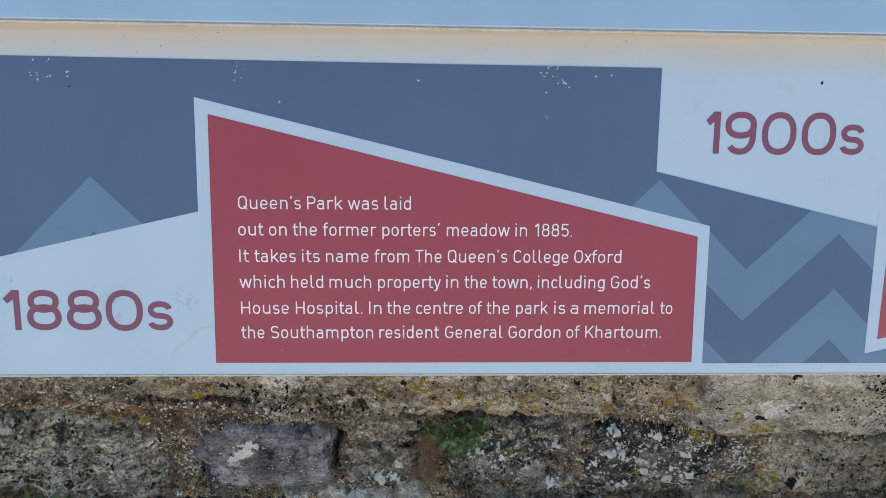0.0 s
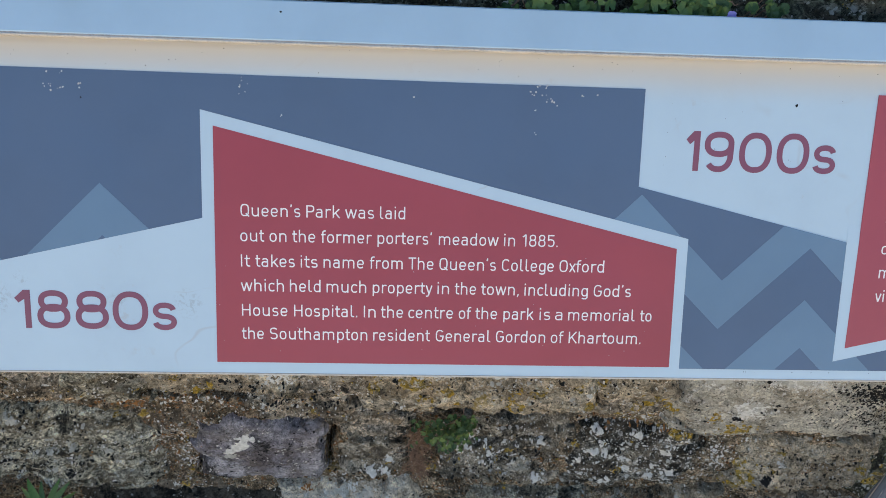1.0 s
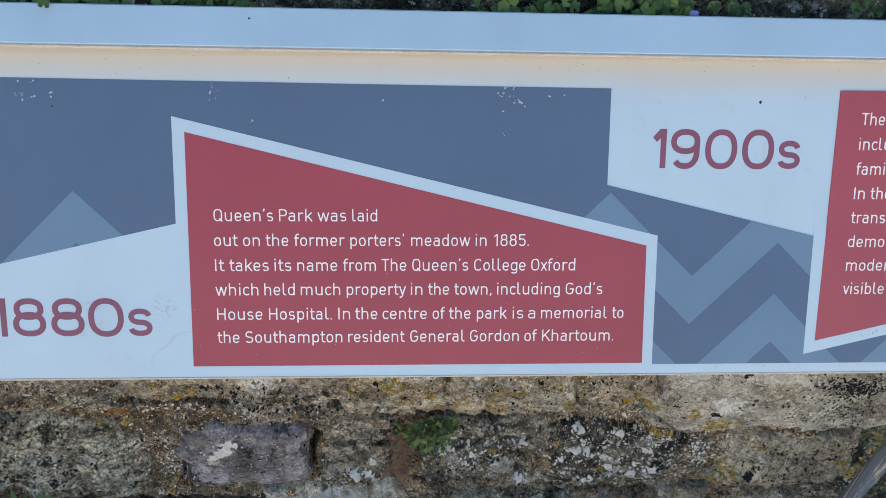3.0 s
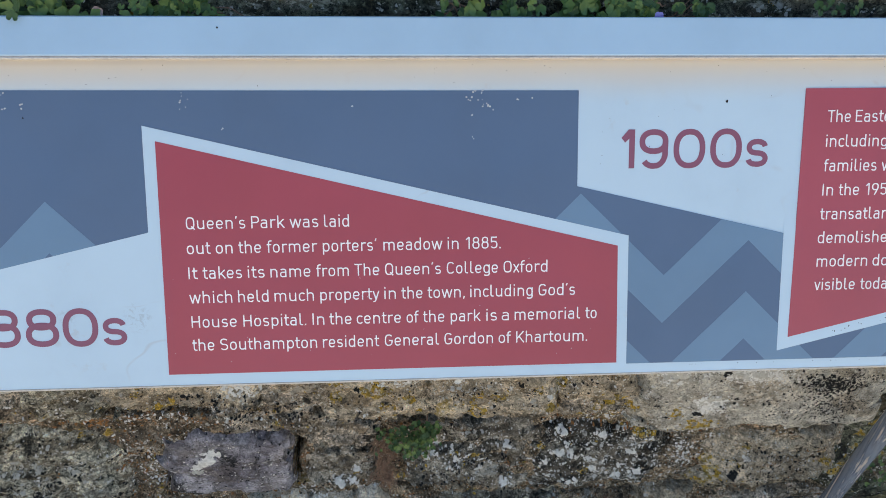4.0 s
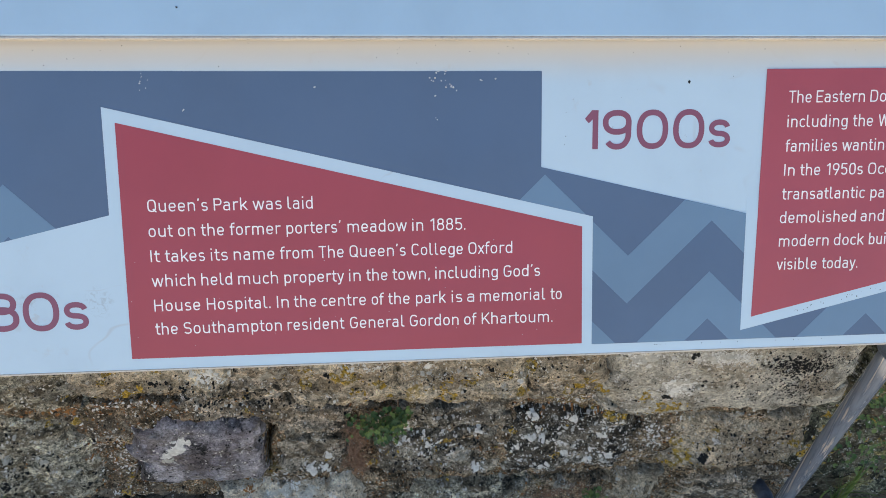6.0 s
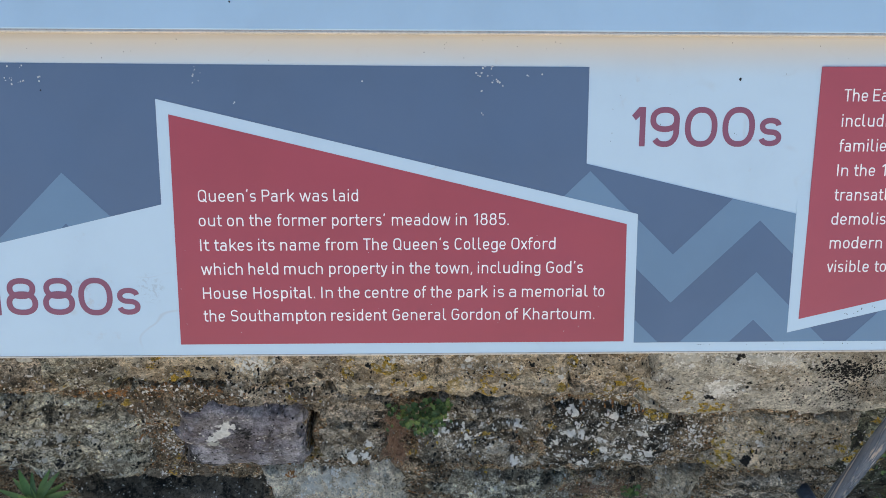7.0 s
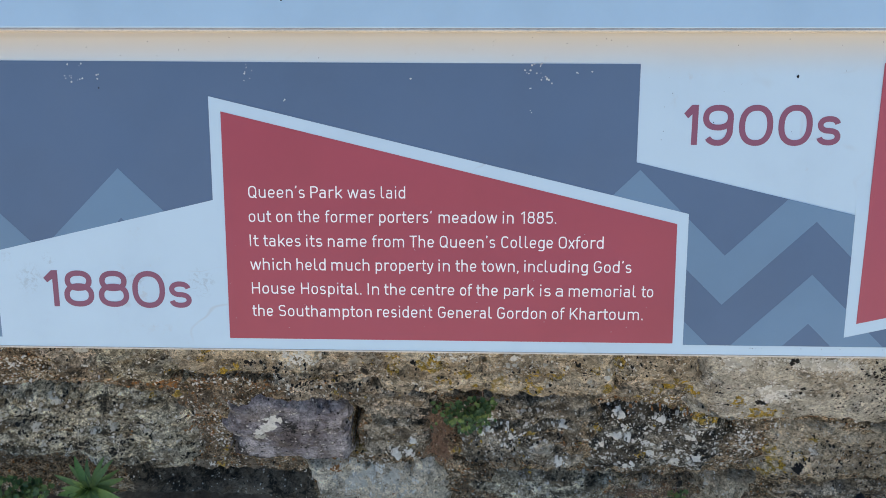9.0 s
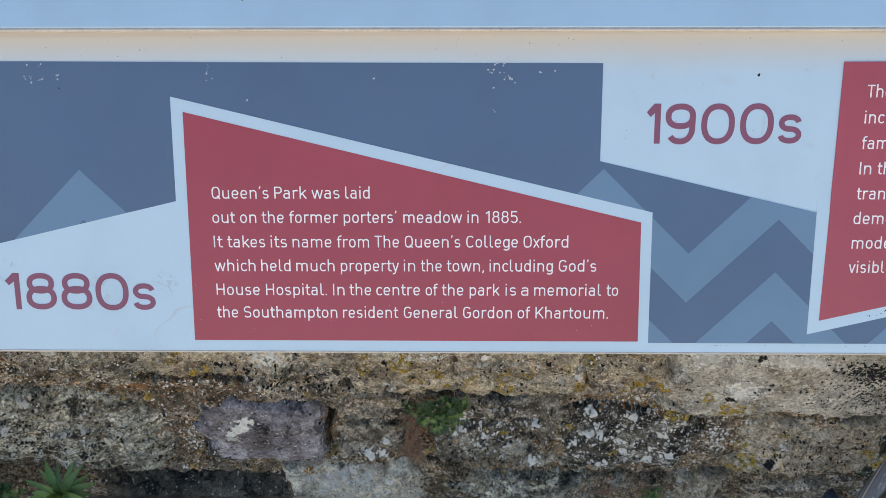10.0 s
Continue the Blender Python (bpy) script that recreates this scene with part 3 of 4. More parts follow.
def lobe(bm, x, z, r, seed, thick, hole=0.0):
    """One ragged scale that follows the stone under it; hole: the worn-out middle."""
    n = 7 if r < 0.0016 else 11 if r < 0.004 else 20 if r < 0.009 else 40
    rings = (1.0,) if r < 0.0016 else (0.62, 1.0)
    hit = skin.ray_cast(Vector((x, -0.2, z)), Vector((0, 1, 0)))[0]
    if hit is None:
        return
    heart = hit.y
    rows, wide = [], 0.85 + 0.6 * abs(noise.noise((seed, 2.5, 1)))
    for share in ((hole,) if hole else ()) + rings:
        row = []
        for k in range(n):
            c, t = math.cos(2 * math.pi * k / n), math.sin(2 * math.pi * k / n)
            q = share * r * (0.85 + 0.5 * noise.noise((c * 1.2, t * 1.2, seed)) + 0.4 * noise.noise((c * 4, t * 4, seed + 3)) + 0.25 * noise.noise((c * 11, t * 11, seed + 6)))
            px, pz = x + wide * q * c, z + q * t
            hit = skin.ray_cast(Vector((px, -0.2, pz)), Vector((0, 1, 0)))[0]
            if hit is None:
                return
            deep = max(heart - 0.9 * r, min(heart + 0.5 * r + 0.001, hit.y))
            row.append(bm.verts.new((px, deep - (0.0003 if share == 1.0 or share == hole else thick), pz)))
        rows.append(row)
    if not hole:
        top = bm.verts.new((x, heart - thick, z))
        for k in range(n):
            bm.faces.new((top, rows[0][k], rows[0][(k + 1) % n]))
    for a, b in zip(rows, rows[1:]):
        for k in range(n):
            bm.faces.new((a[k], b[k], b[(k + 1) % n], a[(k + 1) % n]))


def crust(bm, x, z, r, rng, hollow=False):
    """A colony: small ones are a single scale, larger ones run together out of several."""
    if hollow and r > 0.007:
        lobe(bm, x, z, r, rng.uniform(0, 99), 0.0012, rng.uniform(0.3, 0.5))
        return
    if r < 0.0035:
        lobe(bm, x, z, r, rng.uniform(0, 99), 0.0009)
        return
    for k in range(5 if r < 0.007 else 9):
        a, d = rng.uniform(0, 6.3), r * rng.uniform(0.1, 0.8)
        lobe(bm, x + 1.15 * d * math.cos(a), z + 0.8 * d * math.sin(a), r * rng.uniform(0.28, 0.6), rng.uniform(0, 99), rng.uniform(0.0007, 0.0014))


def crusts(name, label, material, patches, seed, satellites, fields, hollow=False):
    """Patches (x, z, r), each with small ones round it, and fields (x, z, half width, half height, count, size)."""
    rng, bm = random.Random(seed), bmesh.new()
    for x, z, r in patches:
        crust(bm, x, z, r, rng, hollow and rng.random() < 0.5)
        for k in range(satellites):
            a, d = rng.uniform(0, 6.3), r * rng.uniform(0.8, 2.2)
            crust(bm, x + d * math.cos(a), z + d * math.sin(a), r * rng.uniform(0.06, 0.3), rng)
    for x, z, w, h, n, size in fields:
        hearts = [(rng.gauss(x, w * 0.5), rng.gauss(z, h * 0.5)) for k in range(max(3, n // 9))]
        for k in range(n):
            cx, cz = rng.choice(hearts)
            if k % 3:
                px, pz = rng.gauss(cx, 0.009), rng.gauss(cz, 0.006)
            else:
                px, pz = rng.gauss(x, w * 0.55), rng.gauss(z, h * 0.55)
            crust(bm, px, pz, size * (0.22 + 0.78 * rng.random() ** 2.6), rng)
    tagged(part(name, bm, material, wall, label, True), kind="stuff")


YELLOW_SPOTS = [(-0.083, 0.512, 0.012), (-0.012, 0.531, 0.022), (0.045, 0.511, 0.012), (0.157, 0.471, 0.016), (0.201, 0.509, 0.009), (0.024, 0.462, 0.010), (0.263, 0.529, 0.009), (0.3, 0.534, 0.013), (0.285, 0.482, 0.012), (0.405, 0.503, 0.012), (0.432, 0.469, 0.012), (0.51, 0.462, 0.011), (0.545, 0.437, 0.012), (0.567, 0.438, 0.012), (0.465, 0.385, 0.017), (0.491, 0.381, 0.012), (0.161, 0.318, 0.010), (0.287, 0.338, 0.009)]
OCHRE_SPOTS = [(0.345, 0.445, 0.011), (0.374, 0.462, 0.012), (0.39, 0.48, 0.010), (0.614, 0.278, 0.013), (0.632, 0.247, 0.017), (0.615, 0.227, 0.011), (0.027, 0.24, 0.009), (0.373, 0.274, 0.011), (-0.187, 0.445, 0.008), (-0.535, 0.403, 0.008), (-0.487, 0.405, 0.008), (-0.352, 0.511, 0.010), (-0.402, 0.545, 0.007), (-0.376, 0.51, 0.008), (-0.45, 0.19, 0.010), (0.309, 0.15, 0.008), (0.688, 0.316, 0.010), (0.169, 0.172, 0.007), (-0.394, 0.562, 0.008), (-0.319, 0.549, 0.007), (0.855, 0.27, 0.015), (0.904, 0.212, 0.015)]
WHITE_SPOTS = [(-0.332, 0.342, 0.016), (-0.312, 0.366, 0.013), (-0.343, 0.33, 0.012), (-0.322, 0.352, 0.015), (0.09, 0.343, 0.011), (0.129, 0.321, 0.008), (0.071, 0.33, 0.007), (0.224, 0.346, 0.008), (0.203, 0.2, 0.011), (0.219, 0.252, 0.009), (0.32, 0.379, 0.012), (0.323, 0.329, 0.010), (0.341, 0.33, 0.008), (0.296, 0.3, 0.009), (0.308, 0.328, 0.006), (0.44, 0.24, 0.012), (0.481, 0.25, 0.014), (0.447, 0.275, 0.010), (0.434, 0.21, 0.008), (0.39, 0.279, 0.008), (0.356, 0.246, 0.011), (0.46, 0.325, 0.012)]
SMALL_WHITE = [(0.545, 0.502, 0.008), (0.56, 0.492, 0.010), (0.573, 0.482, 0.009), (0.553, 0.478, 0.007), (0.587, 0.496, 0.006), (0.485, 0.552, 0.008), (0.498, 0.545, 0.006), (-0.235, 0.55, 0.010), (-0.25, 0.535, 0.007), (0.395, 0.379, 0.009), (-0.034, 0.474, 0.006), (-0.045, 0.479, 0.005), (0.125, 0.548, 0.008), (0.285, 0.506, 0.007), (-0.086, 0.262, 0.010), (-0.065, 0.266, 0.010), (-0.058, 0.299, 0.008), (-0.213, 0.487, 0.005), (-0.144, 0.477, 0.004), (-0.549, 0.339, 0.006), (-0.9, 0.275, 0.008), (-0.93, 0.23, 0.007), (-0.47, 0.19, 0.006), (0.543, 0.463, 0.005), (0.509, 0.285, 0.007), (0.687, 0.288, 0.006)]
MORE_WHITE = [(0.55, 0.49, 0.014), (0.565, 0.498, 0.012), (0.575, 0.484, 0.010), (0.48, 0.558, 0.014), (0.5, 0.562, 0.012), (-0.773, 0.332, 0.009), (-0.707, 0.413, 0.008), (-0.567, 0.311, 0.007), (-0.345, 0.312, 0.010), (0.6, 0.561, 0.014), (0.63, 0.563, 0.014), (-0.18, 0.16, 0.02), (-0.148, 0.187, 0.014), (-0.1, 0.18, 0.02), (-0.62, 0.545, 0.012)]
BLACK_SPOTS = [(0.546, 0.459, 0.0088), (0.581, 0.48, 0.0055), (0.604, 0.487, 0.0045), (0.605, 0.502, 0.0044), (0.615, 0.446, 0.0038), (0.471, 0.486, 0.0054), (0.493, 0.452, 0.0038), (0.233, 0.537, 0.0049), (-0.331, 0.523, 0.006), (0.671, 0.248, 0.010), (0.748, 0.232, 0.006), (0.65, 0.17, 0.005), (-0.046, 0.529, 0.006), (0.322, 0.531, 0.005), (0.573, 0.565, 0.011)]
crusts("yellow_lichen", "mustard yellow crusty lichen patches", MUSTARD, YELLOW_SPOTS + OCHRE_SPOTS, 1, 4, [(0.1, 0.5, 0.5, 0.06, 110, 0.0055), (-0.55, 0.5, 0.2, 0.05, 30, 0.005), (0.1, 0.29, 0.3, 0.09, 60, 0.005), (0.45, 0.4, 0.15, 0.03, 40, 0.005), (0.65, 0.23, 0.08, 0.05, 40, 0.006), (0.96, 0.3, 0.08, 0.12, 90, 0.01), (0.2, 1.15, 0.7, 0.03, 40, 0.004), (-0.44, 0.28, 0.03, 0.1, 60, 0.0035)], True)
crusts("white_lichen", "chalk white flaky lichen patches", CHALK, WHITE_SPOTS + SMALL_WHITE, 2, 5, [(0.4, 0.3, 0.15, 0.1, 100, 0.0062), (0.4, 0.3, 0.15, 0.1, 220, 0.0034), (0.12, 0.3, 0.12, 0.07, 110, 0.0065), (-0.7, 0.3, 0.25, 0.1, 90, 0.004), (-0.1, 0.27, 0.1, 0.05, 50, 0.004), (0.3, 0.53, 0.35, 0.04, 160, 0.003), (0.625, 0.56, 0.07, 0.016, 900, 0.0026), (0.56, 0.49, 0.03, 0.024, 420, 0.0034), (0.0, 0.3, 0.9, 0.2, 460, 0.0024), (-0.5, 0.5, 0.25, 0.05, 90, 0.003), (-0.12, 0.17, 0.12, 0.06, 150, 0.005), (-0.14, 0.19, 0.03, 0.02, 120, 0.003), (0.49, 0.56, 0.05, 0.018, 200, 0.003), (-0.23, 0.545, 0.04, 0.02, 160, 0.004), (0.03, 0.555, 0.05, 0.012, 120, 0.004)])
crusts("pale_lichen", "pale grey lichen flakes", ASHEN, MORE_WHITE, 3, 6, [(0.65, 0.5, 0.25, 0.08, 120, 0.003), (0.64, 0.56, 0.08, 0.018, 320, 0.0026), (0.0, 0.51, 0.6, 0.06, 160, 0.003), (-0.14, 0.14, 0.1, 0.05, 160, 0.006), (0.3, 0.1, 0.25, 0.06, 90, 0.006), (0.75, 0.26, 0.18, 0.08, 80, 0.0045), (0.0, 1.15, 0.9, 0.03, 120, 0.004), (1.0, 0.25, 0.08, 0.1, 40, 0.006), (-0.7, 0.32, 0.22, 0.1, 320, 0.006)])
crusts("black_lichen", "sooty black lichen spots", SOOT, BLACK_SPOTS, 4, 3, [(0.77, 0.533, 0.06, 0.026, 900, 0.003), (0.78, 0.47, 0.065, 0.05, 620, 0.0024), (0.2, 0.5, 0.45, 0.06, 150, 0.003), (0.65, 0.46, 0.2, 0.06, 60, 0.0022), (-0.45, 0.5, 0.2, 0.05, 60, 0.003), (0.75, 0.25, 0.15, 0.07, 120, 0.0042), (-0.27, 0.34, 0.1, 0.05, 90, 0.0026), (-0.7, 0.32, 0.22, 0.09, 260, 0.0055), (-0.28, 0.51, 0.08, 0.03, 90, 0.004)])
crusts("pale_grit", "scattered pale grit and lichen flecks", CHALK, [], 5, 0, [(0.0, 0.34, 1.2, 0.3, 1700, 0.0026), (-0.44, 0.3, 0.04, 0.12, 320, 0.0032), (-0.4, 0.45, 0.3, 0.03, 420, 0.003), (0.62, 0.385, 0.25, 0.015, 320, 0.003), (-0.78, 0.47, 0.08, 0.05, 220, 0.0036), (0.0, 0.2, 0.9, 0.1, 300, 0.0024), (0.57, 0.3, 0.04, 0.1, 260, 0.0036), (0.42, 0.42, 0.08, 0.02, 160, 0.003)])
crusts("dark_specks", "scattered black lichen specks", SOOT, [], 6, 0, [(0.0, 0.34, 1.2, 0.3, 1500, 0.0026), (0.1, 0.5, 0.6, 0.06, 420, 0.0024), (-0.7, 0.32, 0.25, 0.1, 420, 0.004), (0.75, 0.26, 0.2, 0.08, 320, 0.003), (0.15, 0.3, 0.25, 0.1, 380, 0.0042), (-0.85, 0.5, 0.25, 0.07, 200, 0.004), (-0.2, 0.46, 0.12, 0.04, 260, 0.0042)])
crusts("orange_grit", "orange brown grit in the mortar", RUSTY, [], 7, 0, [(-0.46, 0.32, 0.05, 0.12, 140, 0.003), (-0.4, 0.45, 0.3, 0.02, 200, 0.0036), (0.5, 0.4, 0.15, 0.02, 160, 0.0036), (0.0, 0.25, 1.1, 0.2, 200, 0.0024), (-0.5, 0.43, 0.03, 0.006, 30, 0.006), (-0.22, 0.2, 0.02, 0.02, 24, 0.006)])

# ---- the sign ----
sign = thing("information_sign", "white timeline sign with slate and maroon panels on a steel post", "sign", SIGN)
U0, U1 = -1.05, 1.25
tray = part("sign_tray", bar([(-0.022, 0.006), (-0.003, 0.0045), (-0.0012, 0.005), (-0.0002, 0.0064), (0.0, 0.008), (0.0, 0.432), (-0.022, 0.432)], U0, U1), WHITE, sign, "white enamel face, warm bounce and lip shadow painted in under the top rail")
OFF_LEVEL = -0.005
part("top_rail", bar([(-0.03, 0.432), (-0.03, 0.458), (-0.008, 0.4655), (0.002, 0.467), (0.0045, 0.4655), (0.0155, 0.4207), (0.015, 0.4191), (0.0, 0.4187)], U0, U1, OFF_LEVEL), RAIL, sign, "white painted overhanging top rail")
part("rail_groove", bar([(0.0, 0.4167), (0.0150, 0.4177), (0.0151, 0.4196), (0.0, 0.4196)], U0, U1, OFF_LEVEL), GROOVE, sign, "grey-brown groove under the rail")
part("rail_bead", bar([(0.0, 0.4152), (0.0145, 0.415), (0.0158, 0.4159), (0.0160, 0.4171), (0.0152, 0.418), (0.0, 0.4178)], U0, U1, OFF_LEVEL), BEAD, sign, "cream rounded bead below the rail")
part("bottom_edge", bar([(-0.02, 0.0032), (-0.001, 0.0032), (0.0006, 0.0042), (0.0008, 0.0056), (-0.0004, 0.0066), (-0.02, 0.0066)], U0, U1), BEAD, sign, "cream turned-under bottom edge")
BOTTOM = 0.019
slate = part("slate_field", sheet([(U0 + 0.02, BOTTOM), (U1 - 0.02, BOTTOM), (U1 - 0.02, 0.19), (0.537, 0.1905), (0.26, 0.2565), (0.26, 0.3768), (0.0, 0.3785), (-0.575, 0.3835), (U0 + 0.02, 0.3865)], -0.001, 0.0005), SLATE, sign)
# zigzag bands
PEAK_U, HALF, TALL, THICK, STEP = 0.265, 0.1117, 0.109, 0.0645, 0.133
for row in range(3):
    crest = 0.247 - STEP * row
    for k in range(-11, 9):
        ua, ub = PEAK_U + k * HALF, PEAK_U + (k + 1) * HALF
        va, vb = (crest, crest - TALL) if k % 2 == 0 else (crest - TALL, crest)
        poly = [(ua, va), (ub, vb), (ub, vb - THICK), (ua, va - THICK)]
        poly = clip(clip(clip(poly, 1, BOTTOM, False), 0, U0 + 0.02, False), 0, U1 - 0.02, True)
        if row == 0 and 0 <= k <= 2:
            poly = under(poly, 0.26, 0.2565, 0.5365, 0.1905)
        if len(poly) > 2:
            part("zigzag_band", sheet(poly, 0.0004, 0.0007), SLATE_PALE, slate)
# white frames
decade_field = part("white_field", sheet([(-0.581, 0.0105), (-0.2815, 0.0105), (-0.2815, 0.2065), (-0.581, 0.1365)], 0.0006, 0.0009), FILM, sign)
part("white_field", sheet([(-0.2835, 0.0105), (0.330, 0.0105), (0.3285, 0.1915), (-0.2815, 0.3385)], 0.0006, 0.00092), FILM, sign)
part("white_field", sheet([(0.535, 0.1908), (0.535, 0.0315), (1.15, 0.176), (1.15, 0.1908)], 0.0004, 0.0008), FILM, sign)
part("white_field", bar([(-0.001, 0.1903), (0.00079, 0.1903), (0.00079, 0.1909), (0.00004, 0.213), (-0.001, 0.2135)], 0.535, 0.556), FILM, sign)
# maroon text panels
park_panel = part("maroon_panel", sheet([(-0.2685, 0.021), (0.3165, 0.021), (0.3145, 0.1785), (-0.2665, 0.3195)], 0.0008, 0.0012), MAROON, sign)
docks_panel = part("maroon_panel", sheet([(0.549, 0.05), (1.13, 0.184), (1.13, 0.377), (0.5535, 0.377)], -0.0005, 0.0012), MAROON_PALE, sign)


# ---- lettering: an engineer's alphabet drawn with one pen, in units of the capitals' height ----
CAP, XH, DROP, NIB = 0.0154, 0.725, -0.25, 0.104
EDGE = NIB / 2


def ring(cx, w, lo, hi, a0=0.0, a1=360.0, n=22, power=2.5):
    """Part of a squarish oval whose ink fills the width w and the height lo..hi."""
    return oval(cx, (lo + hi) / 2, w / 2 - EDGE, (hi - lo) / 2 - EDGE, a0, a1, 24 if a1 - a0 == 360 else n, power)


def arch(x0, x1, top, foot, deep=0.24):
    """From a stem at x0 over a shoulder and down to the foot of a stem at x1."""
    r = (x1 - x0) / 2
    return oval((x0 + x1) / 2, top - EDGE - deep, r, deep, 180, 0, 14, 2.4) + [(x1, foot)]


def bay(x0, x1, low, head, deep=0.24):
    """From a stem at x0 under a bowl and up to the head of a stem at x1."""
    r = (x1 - x0) / 2
    return [(x0, head)] + oval((x0 + x1) / 2, low + EDGE + deep, r, deep, 180, 360, 14, 2.4)


def stem(x, lo, hi):
    return [(x, lo), (x, hi)]


def ess(w, h):
    """The spine of an s: two joined half ovals."""
    q = (h - NIB) / 4
    return oval(w / 2, h - EDGE - q, w / 2 - EDGE * 1.1, q, 28, 270, 16, 2.4) + oval(w / 2, EDGE + q, w / 2 - EDGE, q, 90, -152, 16, 2.4)


def glyph(c):
    """The strokes of one character (closed ovals repeat no point) and its width."""
    e, w, W = EDGE, 0.50, 0.60
    if c == "a":
        return [oval(0.235, XH - e - 0.17, 0.23 - e, 0.17, 150, 0, 12, 2.5) + [(0.465 - e, 0)], [(0.465 - e, 0.42), (0.2, 0.42)] + oval(0.2, 0.21 + e / 2, 0.2 - e, 0.21 - e / 2, 90, 270, 12, 2.4) + [(0.3, e), (0.465 - e, 0.11)]], 0.465
    if c in "bdpqg":
        x = e if c in "bp" else w - e
        out = [ring(w / 2, w, 0, XH)]
        if c == "g":
            return out + [[(x, XH)] + oval(w / 2 - 0.01, DROP + e + 0.16, w / 2 - e + 0.01, 0.16, 0, -145, 14, 2.4)], w
        return out + [stem(x, 0 if c in "bd" else DROP, 1.03 if c in "bd" else XH)], w
    if c in "oO0":
        return [ring(w / 2, w, 0, XH) if c == "o" else ring(W / 2, W, 0, 1, power=2.9) if c == "O" else ring(0.26, 0.52, 0, 1, power=2.8)], {"o": w, "O": W, "0": 0.52}[c]
    if c == "c":
        return [ring(w / 2, w, 0, XH, 42, 318)], 0.45
    if c == "e":
        return [[(e, XH * 0.49), (w - e, XH * 0.49)], ring(w / 2, w, 0, XH, 2, 322)], w
    if c == "f":
        return [[(0.12, 0)] + oval(0.12 + 0.16, 1.03 - e - 0.17, 0.16, 0.17, 180, 90, 8) + [(0.34, 1.03 - e)], [(0.0, XH - e), (0.32, XH - e)]], 0.33
    if c in "hn":
        return [stem(e, 0, 1.03 if c == "h" else XH), arch(e, w - e, XH, 0)], w
    if c == "m":
        return [stem(e, 0, XH), arch(e, 0.415, XH, 0, 0.2), arch(0.415, 0.83 - e, XH, 0, 0.2)], 0.83
    if c == "u":
        return [stem(w - e, 0, XH), bay(e, w - e, 0, XH)], w
    if c == "r":
        return [stem(e, 0, XH), oval(0.25, XH - e - 0.22, 0.25 - e, 0.22, 180, 62, 10, 2.4)], 0.36
    if c == "i":
        return [stem(e, 0, XH), stem(e, 0.9, 1.02)], NIB
    if c == "l":
        return [[(e, 1.03)] + oval(e + 0.15, e + 0.16, 0.15, 0.16, 180, 270, 8) + [(0.25, e)]], 0.25
    if c == "t":
        return [[(0.13, 0.95)] + oval(0.13 + 0.15, e + 0.16, 0.15, 0.16, 180, 270, 8) + [(0.34, e)], [(0.0, XH - e), (0.33, XH - e)]], 0.34
    if c == "k":
        return [stem(e, 0, 1.03), [(e, 0.27), (0.44, XH)], [(0.19, 0.41), (0.47, 0)]], 0.49
    if c in "sS":
        return [ess(0.44, XH) if c == "s" else ess(0.56, 1.0)], 0.44 if c == "s" else 0.56
    if c == "v":
        return [[(0.04, XH), (0.24, 0.0)], [(0.24, 0.0), (0.44, XH)]], 0.48
    if c == "y":
        return [[(0.04, XH), (0.245, 0.02)], [(0.45, XH), (0.215, -0.1), (0.17, DROP + e + 0.02), (0.03, DROP + e)]], 0.49
    if c in "wW":
        h, k = (XH, 0.175) if c == "w" else (1.0, 0.235)
        return [[(0.05 + k * i, h if i % 2 == 0 else 0.0), (0.05 + k * (i + 1), 0.0 if i % 2 == 0 else h)] for i in range(4)], 0.1 + 4 * k
    if c == "x":
        return [[(0.04, 0), (0.42, XH)], [(0.04, XH), (0.42, 0)]], 0.46
    if c == "Q":
        return [ring(W / 2, W, 0, 1, power=2.9), [(0.37, 0.24), (0.59, -0.02)]], W
    if c in "CG":
        out = [ring(W / 2, W, 0, 1, 38, 322 if c == "C" else 360, power=2.8)]
        return out + ([[(W - e, 0.44), (W - e, 0.5)], [(0.31, 0.47), (W - 0.01, 0.47)]] if c == "G" else []), 0.57 if c == "C" else W
    if c == "D":
        return [stem(e, 0, 1), [(e, 1 - e), (0.28, 1 - e)] + oval(0.28, 0.5, 0.3 - e, 0.5 - e, 90, -90, 16, 2.8) + [(e, e)]], 0.58
    if c == "P":
        return [stem(e, 0, 1), [(e, 1 - e), (0.3, 1 - e)] + oval(0.3, 0.71, 0.25 - e, 0.29 - e, 90, -90, 12) + [(e, 0.42 + e)]], 0.55
    if c == "E":
        return [stem(e, 0, 1)] + [[(e, y), (x, y)] for y, x in ((e, 0.52), (0.51, 0.46), (1 - e, 0.52))], 0.52
    if c == "H":
        return [stem(e, 0, 1), stem(W - e, 0, 1), [(e, 0.51), (W - e, 0.51)]], W
    if c == "I":
        return [stem(e, 0, 1)], NIB
    if c == "K":
        return [stem(e, 0, 1), [(e, 0.34), (0.55, 1)], [(0.22, 0.55), (0.58, 0)]], 0.6
    if c == "T":
        return [stem(0.28, 0, 1), [(0, 1 - e), (0.56, 1 - e)]], 0.56
    if c == "1":
        return [stem(0.26, 0, 1), [(0.26, 0.985), (0.04, 0.78)]], 0.36
    if c == "5":
        return [[(0.47, 1 - e), (0.08, 1 - e)], [(0.08, 1), (0.065, 0.52)], [(0.065, 0.53), (0.16, 0.61)] + oval(0.25, 0.325, 0.26 - e, 0.325 - e, 80, -150, 16)], 0.51
    if c == "8":
        return [ring(0.26, 0.46, 0.49, 1), ring(0.26, 0.52, 0, 0.6)], 0.52
